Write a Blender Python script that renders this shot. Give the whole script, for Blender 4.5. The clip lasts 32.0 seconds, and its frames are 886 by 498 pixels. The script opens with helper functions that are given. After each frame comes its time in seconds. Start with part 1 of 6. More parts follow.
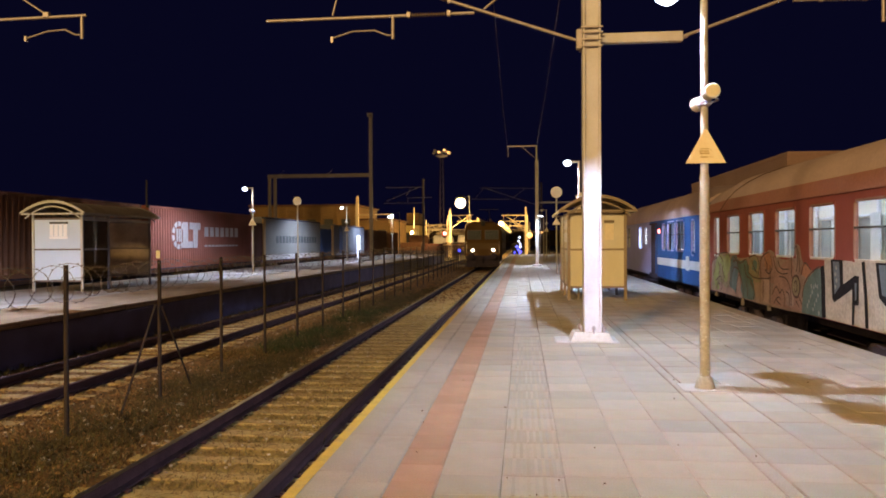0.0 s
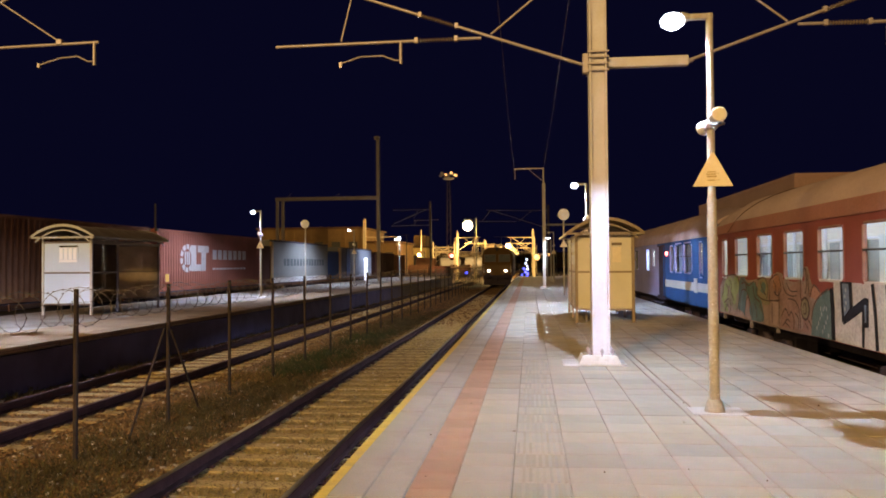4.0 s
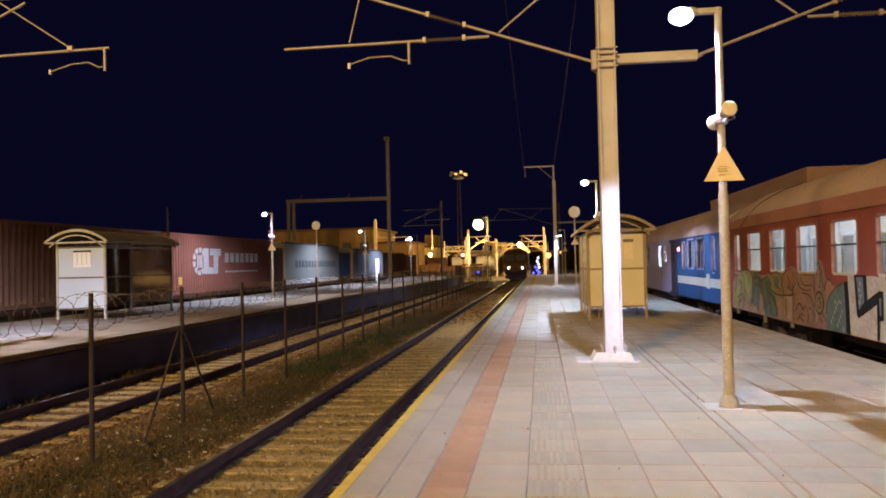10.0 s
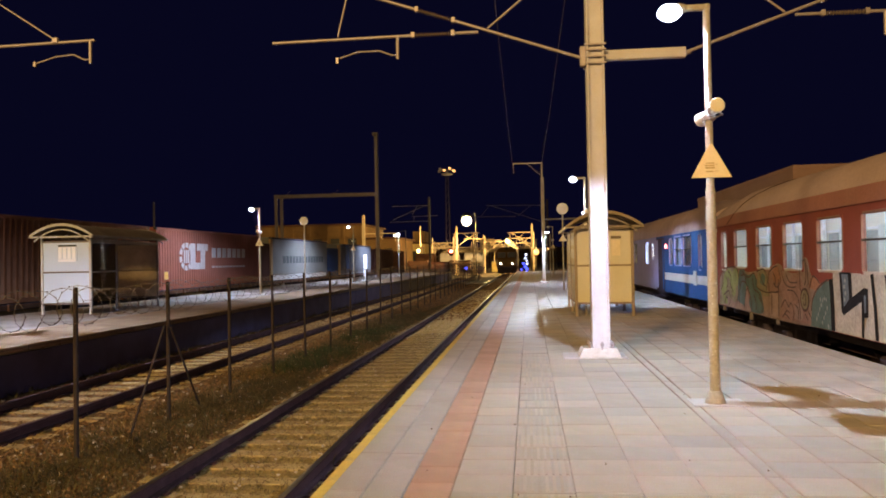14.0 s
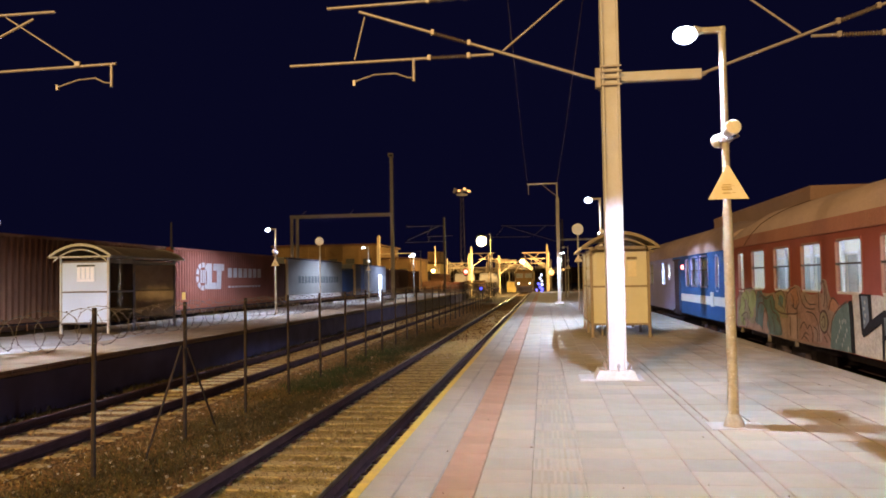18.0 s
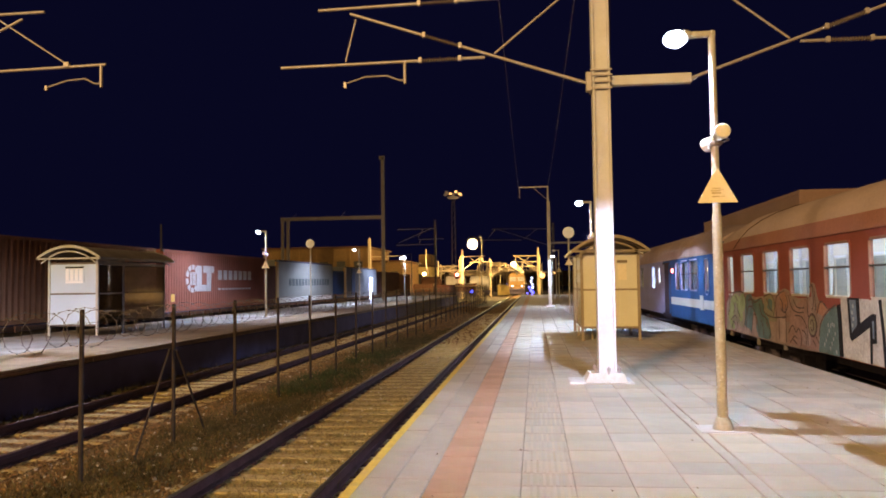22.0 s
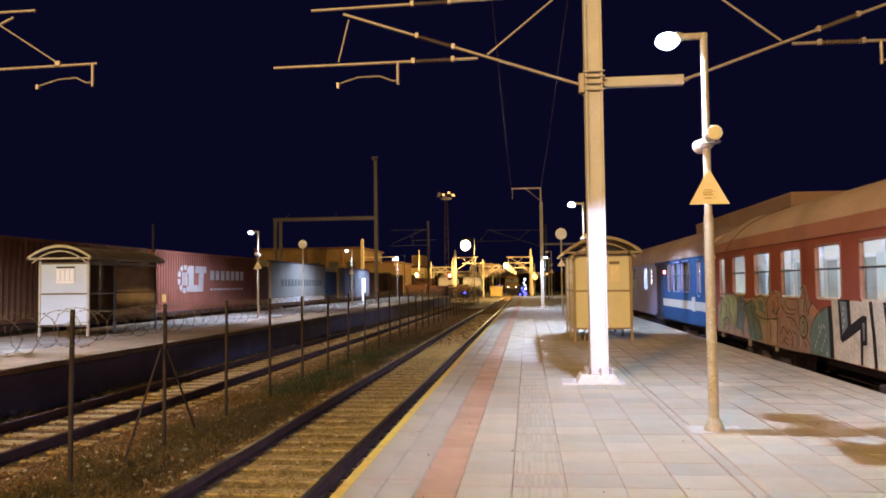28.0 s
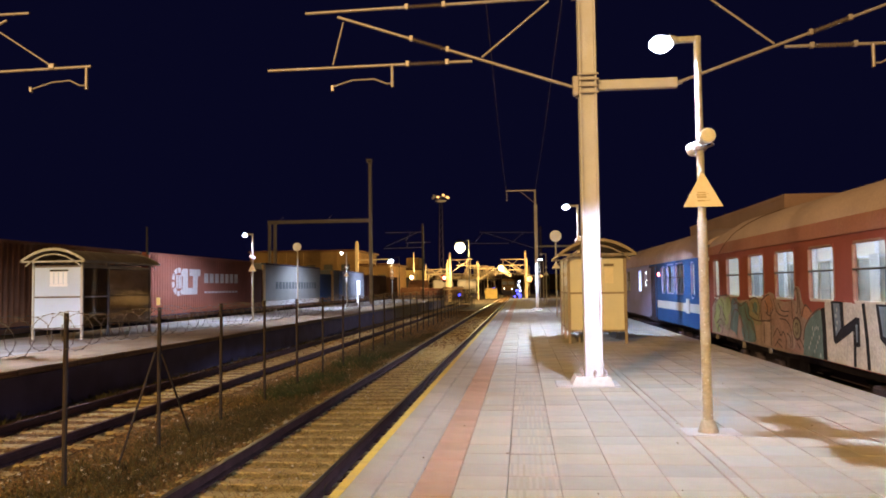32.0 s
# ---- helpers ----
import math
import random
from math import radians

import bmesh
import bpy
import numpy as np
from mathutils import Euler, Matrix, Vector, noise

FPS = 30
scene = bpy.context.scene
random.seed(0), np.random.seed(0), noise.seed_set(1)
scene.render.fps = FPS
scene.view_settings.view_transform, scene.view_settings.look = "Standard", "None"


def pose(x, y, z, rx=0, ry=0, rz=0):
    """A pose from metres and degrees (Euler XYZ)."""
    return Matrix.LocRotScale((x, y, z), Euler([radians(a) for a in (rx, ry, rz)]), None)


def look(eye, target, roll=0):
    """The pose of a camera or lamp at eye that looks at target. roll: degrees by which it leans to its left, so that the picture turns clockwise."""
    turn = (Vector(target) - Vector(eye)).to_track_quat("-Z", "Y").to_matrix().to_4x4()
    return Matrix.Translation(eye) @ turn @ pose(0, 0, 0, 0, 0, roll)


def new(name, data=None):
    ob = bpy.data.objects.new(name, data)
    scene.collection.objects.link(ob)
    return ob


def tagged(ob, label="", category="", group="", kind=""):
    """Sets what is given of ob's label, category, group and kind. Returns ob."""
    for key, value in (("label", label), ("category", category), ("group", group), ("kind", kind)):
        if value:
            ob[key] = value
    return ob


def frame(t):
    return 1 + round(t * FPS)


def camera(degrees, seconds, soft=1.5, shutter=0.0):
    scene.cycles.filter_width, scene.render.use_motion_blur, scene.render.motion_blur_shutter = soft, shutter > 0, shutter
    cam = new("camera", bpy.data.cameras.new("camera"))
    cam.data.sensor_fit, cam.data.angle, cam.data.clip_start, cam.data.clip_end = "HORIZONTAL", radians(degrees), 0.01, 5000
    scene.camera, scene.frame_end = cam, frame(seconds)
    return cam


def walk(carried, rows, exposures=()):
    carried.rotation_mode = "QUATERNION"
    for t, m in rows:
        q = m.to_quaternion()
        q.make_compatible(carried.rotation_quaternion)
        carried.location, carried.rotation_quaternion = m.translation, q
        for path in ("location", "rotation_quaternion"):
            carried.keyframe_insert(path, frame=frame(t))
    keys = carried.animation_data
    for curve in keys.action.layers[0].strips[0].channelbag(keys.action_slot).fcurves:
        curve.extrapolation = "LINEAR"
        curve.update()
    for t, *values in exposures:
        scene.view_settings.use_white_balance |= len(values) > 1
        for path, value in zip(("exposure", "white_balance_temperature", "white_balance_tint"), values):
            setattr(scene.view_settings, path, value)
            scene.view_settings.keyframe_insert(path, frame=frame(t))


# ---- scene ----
cam = camera(59.18, 32.0, 1.75)
walk(cam, [
    (0, pose(0.002, 0.034, 1.526, 89.473, 0.322, 5.810)),
    (0.5, pose(0.001, 0.022, 1.529, 89.582, -0.312, 4.982)),
    (1, pose(0.002, 0.014, 1.528, 89.894, -0.233, 5.307)),
    (1.5, pose(-0.003, 0.023, 1.531, 90.190, -0.437, 5.752)),
    (2, pose(-0.006, 0.011, 1.528, 90.512, 0.064, 5.760)),
    (2.5, pose(-0.007, 0.016, 1.533, 90.588, 0.320, 5.734)),
    (3, pose(-0.010, 0.012, 1.531, 90.839, 0.306, 6.396)),
    (3.5, pose(-0.006, 0.006, 1.538, 91.001, 0.348, 6.356)),
    (5.5, pose(-0.008, -0.000, 1.531, 91.287, 0.769, 6.465)),
    (6, pose(-0.012, -0.005, 1.530, 91.102, 0.725, 6.619)),
    (6.5, pose(-0.011, 0.001, 1.531, 90.902, 0.808, 6.723)),
    (7, pose(-0.012, -0.004, 1.532, 90.942, 1.119, 6.905)),
    (7.5, pose(-0.011, 0.002, 1.529, 90.956, 1.176, 6.984)),
    (8, pose(-0.011, 0.006, 1.528, 90.970, 1.006, 7.003)),
    (8.5, pose(-0.014, -0.002, 1.529, 91.168, 1.046, 7.034)),
    (9, pose(-0.009, -0.009, 1.530, 91.240, 1.081, 7.024)),
    (9.5, pose(-0.007, -0.005, 1.533, 91.206, 1.193, 7.033)),
    (10, pose(-0.006, -0.006, 1.532, 91.091, 1.288, 7.160)),
    (10.5, pose(-0.008, -0.000, 1.524, 90.620, 1.718, 7.344)),
    (11, pose(-0.015, 0.010, 1.519, 89.923, 1.248, 8.005)),
    (11.5, pose(-0.019, 0.029, 1.515, 89.544, 1.481, 8.027)),
    (12, pose(-0.023, 0.031, 1.514, 89.545, 1.071, 7.753)),
    (12.5, pose(-0.020, 0.028, 1.511, 89.885, 0.904, 7.029)),
    (13, pose(-0.012, 0.016, 1.522, 90.820, 0.996, 6.495)),
    (13.5, pose(-0.004, 0.012, 1.521, 90.802, 1.073, 6.276)),
    (15.5, pose(-0.009, 0.015, 1.524, 91.084, 0.983, 6.526)),
    (16, pose(-0.010, 0.002, 1.531, 91.345, 0.999, 6.733)),
    (16.5, pose(-0.011, 0.003, 1.527, 91.549, 0.862, 6.725)),
    (17, pose(-0.013, -0.011, 1.528, 91.787, 0.764, 6.728)),
    (17.5, pose(-0.015, -0.012, 1.529, 91.851, 0.776, 6.764)),
    (18, pose(-0.015, -0.005, 1.534, 92.303, 0.956, 7.371)),
    (18.5, pose(-0.007, -0.001, 1.532, 92.355, 0.827, 6.957)),
    (19, pose(-0.015, 0.007, 1.527, 92.073, 0.595, 6.802)),
    (19.5, pose(-0.015, 0.009, 1.529, 91.946, 0.607, 6.670)),
    (20, pose(-0.015, 0.007, 1.527, 92.034, 0.648, 6.430)),
    (20.5, pose(-0.013, 0.015, 1.524, 92.230, 0.672, 6.439)),
    (21, pose(-0.008, 0.008, 1.525, 92.311, 0.867, 6.587)),
    (21.5, pose(-0.008, 0.005, 1.529, 92.388, 0.808, 6.572)),
    (22, pose(-0.007, 0.003, 1.529, 92.508, 0.796, 6.708)),
    (22.5, pose(-0.010, -0.002, 1.533, 92.490, 0.746, 6.525)),
    (23, pose(-0.012, -0.000, 1.533, 92.562, 0.772, 6.516)),
    (23.5, pose(-0.009, 0.002, 1.528, 92.619, 0.717, 6.600)),
    (24, pose(-0.010, 0.001, 1.533, 92.490, 0.728, 6.469)),
    (24.5, pose(-0.012, 0.004, 1.529, 92.446, 0.823, 6.457)),
    (25, pose(-0.007, 0.007, 1.525, 92.348, 0.948, 6.451)),
    (25.5, pose(-0.011, 0.011, 1.534, 92.160, 0.974, 6.525)),
    (27.5, pose(-0.007, 0.005, 1.527, 92.567, 0.803, 5.927)),
    (28, pose(-0.001, 0.010, 1.526, 92.575, 0.657, 6.182)),
    (28.5, pose(-0.007, 0.005, 1.530, 92.590, 0.601, 6.115)),
    (29, pose(-0.006, 0.009, 1.527, 92.619, 0.744, 6.088)),
    (29.5, pose(-0.003, 0.002, 1.533, 92.742, 0.746, 6.017)),
    (30, pose(-0.003, -0.002, 1.531, 92.701, 0.822, 5.977)),
    (30.5, pose(-0.004, -0.005, 1.530, 92.757, 0.836, 6.013)),
    (31, pose(-0.003, 0.003, 1.529, 92.675, 0.798, 5.947)),
    (31.5, pose(-0.004, -0.004, 1.532, 92.655, 0.739, 6.068)),
    (32, pose(-0.000, -0.000, 1.530, 92.740, 0.764, 5.794)),
], [(0, -0.06, 5790, 6), (16.4, -0.06, 5790, 6), (17.8, 0.14, 5690, 6), (32, 0.14, 5690, 6)])

# ---------------------------------------------------------------- light
world = bpy.data.worlds.new("night")
scene.world = world
world.use_nodes = True
world.node_tree.nodes["Background"].inputs[0].default_value = (0.2, 0.175, 0.9, 1)
world.node_tree.nodes["Background"].inputs[1].default_value = 0.0125

LED = (0.83, 0.9, 1.08)
COOL = (0.86, 0.89, 1.1)
SODIUM = (1.0, 0.6, 0.19)
FLOOD = (1.0, 0.57, 0.165)
Z2 = 0.05          # height of the far platform
GROUND = -0.86     # ballast level
TRACK1, TRACK2, TRACK3, TRACK4 = -3.12, -7.85, 6.37, -18.4


def point_lamp(at, watts, colour, size=0.15):
    d = bpy.data.lights.new("lamp_light", "POINT")
    d.energy, d.color, d.shadow_soft_size = watts, colour, size
    ob = new("lamp_light", d)
    ob.location = at
    return ob


def spot_lamp(at, watts, colour, degrees=146, target=None, size=0.025, blend=0.12):
    d = bpy.data.lights.new("spot_light", "SPOT")
    d.energy, d.color, d.shadow_soft_size = watts, colour, size
    d.spot_size, d.spot_blend = radians(degrees), blend
    ob = new("spot_light", d)
    ob.matrix_world = look(at, target or (at[0], at[1] + 0.01, at[2] - 5))
    return ob


# platform lamps
spot_lamp((1.51, 8.26, 3.93), 740, LED, 147, None, 0.025, 0.3)
spot_lamp((1.46, 25.4, 3.93), 1300, LED, 139)
# side lobes of the same lamp heads, up and down the platform
for lx, ly, side, watts in ((1.51, 8.26, 1, 930), (1.51, 8.26, -1, 120), (1.46, 25.4, -1, 3000), (1.46, 25.4, 1, 2700)):
    spot_lamp((lx, ly, 3.92), watts, LED, 44, (lx, ly + side * 5.0, 0), 0.025, 0.5)
spot_lamp((1.1, 47.4, 3.0), 600, LED, 160)
spot_lamp((1.50, 86.0, 3.93), 400, LED)
for xx, yy in ((-12.35, 16.1), (-12.7, 35.9), (-12.95, 56.9), (-13.2, 78.8)):
    spot_lamp((xx - 0.35, yy, 3.98), 1600 if yy < 20 else 1800, COOL, 157, (xx - 1.3, yy + 0.01, -1.0), 0.025, 0.45)
# station floodlight behind the viewer
spot_lamp((-15.5, -34, 19.5), 118000, FLOOD, 70, (3, 13, 1.5), 2.3, 0.95)
# unseen sodium lamp added beyond the far platform to brighten the containers
point_lamp((-27, -8, 11), 9000, SODIUM, 0.3)
# sodium lamps down the line
spot_lamp((-8.87, 111.6, 6.9), 25000, SODIUM, 172, (-8.87, 130, 3.4), 0.3, 0.1)
point_lamp((-5.3, 197.6, 6.0), 9000, SODIUM, 0.3)
# unseen lamps added to brighten the yard buildings, masts and locomotive
point_lamp((-38, 100, 12), 9000, SODIUM, 0.4)
point_lamp((-6.6, 131, 6.6), 12000, SODIUM, 0.3)
point_lamp((0.0, 129, 7.0), 18000, SODIUM, 0.3)
# light of the small orange yard lamp
point_lamp((-21.3, 148.6, 3.4), 5000, SODIUM, 0.3)


# ---------------------------------------------------------------- materials
def mat(name, base, rough=0.7, metal=0.0, var=0.25, scale=6.0, fine=60.0, bump=0.15, dirt=None, dirt_amount=0.5, rnd=0.0, coat=0.0, spec=0.2, base2=None):
    m = bpy.data.materials.new(name)
    m.use_nodes = True
    t = m.node_tree
    n, l = t.nodes, t.links
    b = n["Principled BSDF"]
    b.inputs["Roughness"].default_value, b.inputs["Metallic"].default_value = rough, metal
    b.inputs["Coat Weight"].default_value, b.inputs["Specular IOR Level"].default_value = coat, 0.5 if metal > 0.25 else spec
    co = n.new("ShaderNodeTexCoord")
    big, small = n.new("ShaderNodeTexNoise"), n.new("ShaderNodeTexNoise")
    big.inputs["Scale"].default_value, big.inputs["Detail"].default_value = scale, 5
    small.inputs["Scale"].default_value, small.inputs["Detail"].default_value = fine, 4
    for k in (big, small):
        l.new(co.outputs["Object"], k.inputs["Vector"])
    add = n.new("ShaderNodeMath")
    add.operation = "ADD"
    l.new(big.outputs["Fac"], add.inputs[0])
    l.new(small.outputs["Fac"], add.inputs[1])
    shade = n.new("ShaderNodeMapRange")
    shade.inputs["From Min"].default_value, shade.inputs["From Max"].default_value = 0.6, 1.4
    shade.inputs["To Min"].default_value, shade.inputs["To Max"].default_value = 1 - var, 1 + var
    l.new(add.outputs[0], shade.inputs["Value"])
    value = shade.outputs[0]
    if rnd:
        info, geo, s1, s2 = n.new("ShaderNodeObjectInfo"), n.new("ShaderNodeNewGeometry"), n.new("ShaderNodeMath"), n.new("ShaderNodeMath")
        s1.operation, s2.operation = "ADD", "FRACT"
        l.new(info.outputs["Random"], s1.inputs[0])
        l.new(geo.outputs["Random Per Island"], s1.inputs[1])
        l.new(s1.outputs[0], s2.inputs[0])
        r = n.new("ShaderNodeMapRange")
        r.inputs["To Min"].default_value, r.inputs["To Max"].default_value = 1 - rnd, 1 + rnd
        l.new(s2.outputs[0], r.inputs["Value"])
        mul = n.new("ShaderNodeMath")
        mul.operation = "MULTIPLY"
        l.new(value, mul.inputs[0])
        l.new(r.outputs[0], mul.inputs[1])
        value = mul.outputs[0]
    sc = n.new("ShaderNodeVectorMath")
    sc.operation = "SCALE"
    tone = None
    if base2:
        spread = n.new("ShaderNodeMath")
        spread.operation = "PINGPONG"
        spread.inputs[1].default_value = 0.13
        l.new(s2.outputs[0], spread.inputs[0])
        stretch = n.new("ShaderNodeMapRange")
        stretch.inputs["From Max"].default_value = 0.13
        l.new(spread.outputs[0], stretch.inputs["Value"])
        tone = n.new("ShaderNodeMix")
        tone.data_type = "RGBA"
        tone.inputs["A"].default_value, tone.inputs["B"].default_value = (*base, 1), (*base2, 1)
        l.new(stretch.outputs[0], tone.inputs["Factor"])
    if dirt:
        mix = n.new("ShaderNodeMix")
        mix.data_type = "RGBA"
        mix.inputs["A"].default_value, mix.inputs["B"].default_value = (*base, 1), (*dirt, 1)
        patch = n.new("ShaderNodeTexNoise")
        patch.inputs["Scale"].default_value, patch.inputs["Detail"].default_value = scale * 0.45, 8
        patch.inputs["Roughness"].default_value = 0.65
        l.new(co.outputs["Object"], patch.inputs["Vector"])
        pr = n.new("ShaderNodeMapRange")
        pr.inputs["From Min"].default_value, pr.inputs["From Max"].default_value = 0.48, 0.75
        pr.inputs["To Max"].default_value = dirt_amount
        l.new(patch.outputs["Fac"], pr.inputs["Value"])
        l.new(pr.outputs[0], mix.inputs["Factor"])
        if tone:
            l.new(tone.outputs["Result"], mix.inputs["A"])
        l.new(mix.outputs["Result"], sc.inputs[0])
    else:
        sc.inputs[0].default_value = base
    l.new(value, sc.inputs["Scale"])
    l.new(sc.outputs[0], b.inputs["Base Color"])
    if bump:
        bp = n.new("ShaderNodeBump")
        bp.inputs["Strength"].default_value, bp.inputs["Distance"].default_value = bump, 0.01
        l.new(add.outputs[0], bp.inputs["Height"])
        l.new(bp.outputs[0], b.inputs["Normal"])
    return m


def glow(name, colour, strength):
    m = bpy.data.materials.new(name)
    m.use_nodes = True
    b = m.node_tree.nodes["Principled BSDF"]
    b.inputs["Base Color"].default_value = (0.6, 0.6, 0.6, 1)
    b.inputs["Emission Color"].default_value, b.inputs["Emission Strength"].default_value = (*colour, 1), strength
    return m


def glass(name, tint=(0.9, 0.95, 0.97)):
    m = bpy.data.materials.new(name)
    m.use_nodes = True
    t = m.node_tree
    n, l = t.nodes, t.links
    n.remove(n["Principled BSDF"])
    tr, gl, mix = n.new("ShaderNodeBsdfTransparent"), n.new("ShaderNodeBsdfGlossy"), n.new("ShaderNodeMixShader")
    tr.inputs[0].default_value = (*tint, 1)
    gl.inputs["Roughness"].default_value = 0.02
    mix.inputs[0].default_value = 0.06
    l.new(tr.outputs[0], mix.inputs[1])
    l.new(gl.outputs[0], mix.inputs[2])
    l.new(mix.outputs[0], n["Material Output"].inputs["Surface"])
    return m


M_PAVER = mat("grey_paver", (0.43, 0.4, 0.37), 0.75, var=0.16, scale=2.5, fine=90, bump=0.25, dirt=(0.3, 0.25, 0.21), dirt_amount=0.6, rnd=0.09, base2=(0.455, 0.395, 0.33))
M_ORANGE = mat("terracotta_paver", (0.45, 0.29, 0.215), 0.8, var=0.2, scale=2.5, fine=90, bump=0.25, dirt=(0.36, 0.24, 0.17), dirt_amount=0.5, rnd=0.08)
M_EDGE = mat("edge_slab_concrete", (0.42, 0.385, 0.355), 0.8, var=0.2, scale=2, fine=80, bump=0.25, dirt=(0.25, 0.21, 0.17), dirt_amount=0.5, rnd=0.08)
M_YELLOW = mat("yellow_line_paint", (0.62, 0.46, 0.08), 0.65, var=0.2, scale=8, fine=90, dirt=(0.4, 0.32, 0.16), dirt_amount=0.8)
M_JOINT = mat("joint_mortar", (0.095, 0.088, 0.082), 0.9, var=0.3, scale=4)
M_CONC = mat("platform_concrete", (0.32, 0.3, 0.27), 0.85, var=0.25, scale=2, bump=0.3, dirt=(0.12, 0.1, 0.09), dirt_amount=0.7)
M_ASPHALT = mat("worn_platform_asphalt", (0.29, 0.26, 0.235), 0.9, var=0.3, scale=1.1, fine=30, bump=0.4, dirt=(0.11, 0.066, 0.04), dirt_amount=0.95)
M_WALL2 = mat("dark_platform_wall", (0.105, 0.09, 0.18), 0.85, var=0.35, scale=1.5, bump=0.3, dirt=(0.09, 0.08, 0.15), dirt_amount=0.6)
M_DIRT = mat("ballast_dirt", (0.145, 0.086, 0.038), 0.95, var=0.5, scale=2.5, fine=40, bump=0.8, dirt=(0.05, 0.046, 0.024), dirt_amount=0.7)
M_STONE = mat("ballast_stone", (0.172, 0.105, 0.047), 0.95, var=0.35, scale=9, bump=0.3, rnd=0.5)
M_STRAW = mat("dry_straw", (0.2, 0.15, 0.075), 0.9, var=0.4, scale=3, bump=0, rnd=0.5)
M_TANPAVE = mat("tan_dusty_paving", (0.3, 0.215, 0.14), 0.95, var=0.3, scale=1.3, fine=30, bump=0.3, dirt=(0.13, 0.085, 0.055), dirt_amount=0.7)
M_YARDG = mat("dark_yard_earth", (0.05, 0.036, 0.024), 0.95, var=0.5, scale=0.6, fine=12, bump=0.6, dirt=(0.03, 0.024, 0.016), dirt_amount=0.7)
M_PORTAL = mat("grey_portal_steel", (0.31, 0.28, 0.28), 0.8, var=0.2, scale=2)
M_SLEEPER = mat("sleeper_concrete", (0.44, 0.35, 0.17), 0.95, var=0.3, scale=3, bump=0.4, dirt=(0.19, 0.13, 0.07), dirt_amount=0.9)
M_RAIL = mat("rusty_rail_steel", (0.07, 0.037, 0.042), 0.85, 0.0, var=0.4, scale=4)
M_RAILTOP = mat("polished_rail_head", (0.22, 0.2, 0.19), 0.38, 1.0, var=0.2, scale=3)
M_RUST = mat("rusty_steel", (0.1, 0.05, 0.03), 0.85, 0.2, var=0.4, scale=8, bump=0.3)
M_POST = mat("weathered_fence_steel", (0.034, 0.028, 0.032), 0.85, 0.1, var=0.4, scale=7, dirt=(0.06, 0.032, 0.022), dirt_amount=0.8)
M_GRASS = mat("dry_weeds", (0.08, 0.068, 0.028), 0.9, var=0.4, scale=3, bump=0, rnd=0.4)
M_MAST = mat("cream_painted_mast", (0.51, 0.5, 0.57), 0.6, var=0.1, scale=3, fine=50, bump=0.08, dirt=(0.36, 0.31, 0.31), dirt_amount=0.5)
M_GALV = mat("galvanised_tube", (0.35, 0.315, 0.36), 0.5, 0.35, var=0.2, scale=8, dirt=(0.3, 0.22, 0.14), dirt_amount=0.5)
M_POLE = mat("grey_lamp_pole_paint", (0.36, 0.345, 0.31), 0.55, 0.0, var=0.24, scale=6, fine=30, bump=0.25, dirt=(0.27, 0.21, 0.13), dirt_amount=0.8)
M_WHITE = mat("white_paint", (0.7, 0.72, 0.8), 0.5, var=0.08, scale=5)
M_PLINTH = mat("white_plinth_concrete", (0.55, 0.54, 0.57), 0.8, var=0.15, scale=6, bump=0.3, dirt=(0.3, 0.27, 0.26), dirt_amount=0.4)
M_INSUL = mat("dull_insulator", (0.12, 0.095, 0.095), 0.5, var=0.2, scale=20, coat=0.2)
M_DARK = mat("dark_metal", (0.025, 0.024, 0.024), 0.6, 0.4, var=0.3, scale=6)
M_SIGNY = mat("yellow_warning_plate", (0.72, 0.64, 0.5), 0.45, var=0.1, scale=8)
M_INK = mat("faded_black_print", (0.44, 0.35, 0.19), 0.6, var=0.3, scale=20)
M_CREAM = mat("cream_shelter_panel", (0.62, 0.585, 0.49), 0.5, var=0.08, scale=2, bump=0.04, dirt=(0.53, 0.49, 0.39), dirt_amount=0.35)
M_FRAME = mat("bronze_shelter_frame", (0.27, 0.215, 0.16), 0.5, 0.3, var=0.15, scale=8)
M_ROOFS = mat("weathered_roof_sheet", (0.2, 0.165, 0.13), 0.6, 0.2, var=0.3, scale=3, dirt=(0.1, 0.08, 0.06), dirt_amount=0.7)
M_PANELW = mat("white_shelter_panel", (0.54, 0.67, 0.86), 0.5, var=0.08, scale=2, dirt=(0.55, 0.6, 0.68), dirt_amount=0.3)
panel_nodes = M_PANELW.node_tree
back_lit, blend = panel_nodes.nodes.new("ShaderNodeBsdfTranslucent"), panel_nodes.nodes.new("ShaderNodeMixShader")
back_lit.inputs[0].default_value = (0.66, 0.74, 0.86, 1)
blend.inputs[0].default_value = 0.14
panel_nodes.links.new(panel_nodes.nodes["Principled BSDF"].outputs[0], blend.inputs[1])
panel_nodes.links.new(back_lit.outputs[0], blend.inputs[2])
panel_nodes.links.new(blend.outputs[0], panel_nodes.nodes["Material Output"].inputs["Surface"])
M_GLASS = glass("window_glass")
M_SMOKED = glass("smoked_shelter_glass", (0.55, 0.5, 0.42))
M_REDCAR = mat("faded_red_coach_paint", (0.23, 0.072, 0.066), 0.92, var=0.15, scale=1.5, fine=40, bump=0.05, dirt=(0.14, 0.056, 0.055), dirt_amount=0.5, spec=0.08)
M_ROOFCAR = mat("sooty_coach_roof", (0.41, 0.31, 0.315), 0.95, var=0.18, scale=0.8, fine=25, bump=0.1, dirt=(0.2, 0.14, 0.135), dirt_amount=0.6, spec=0.08)
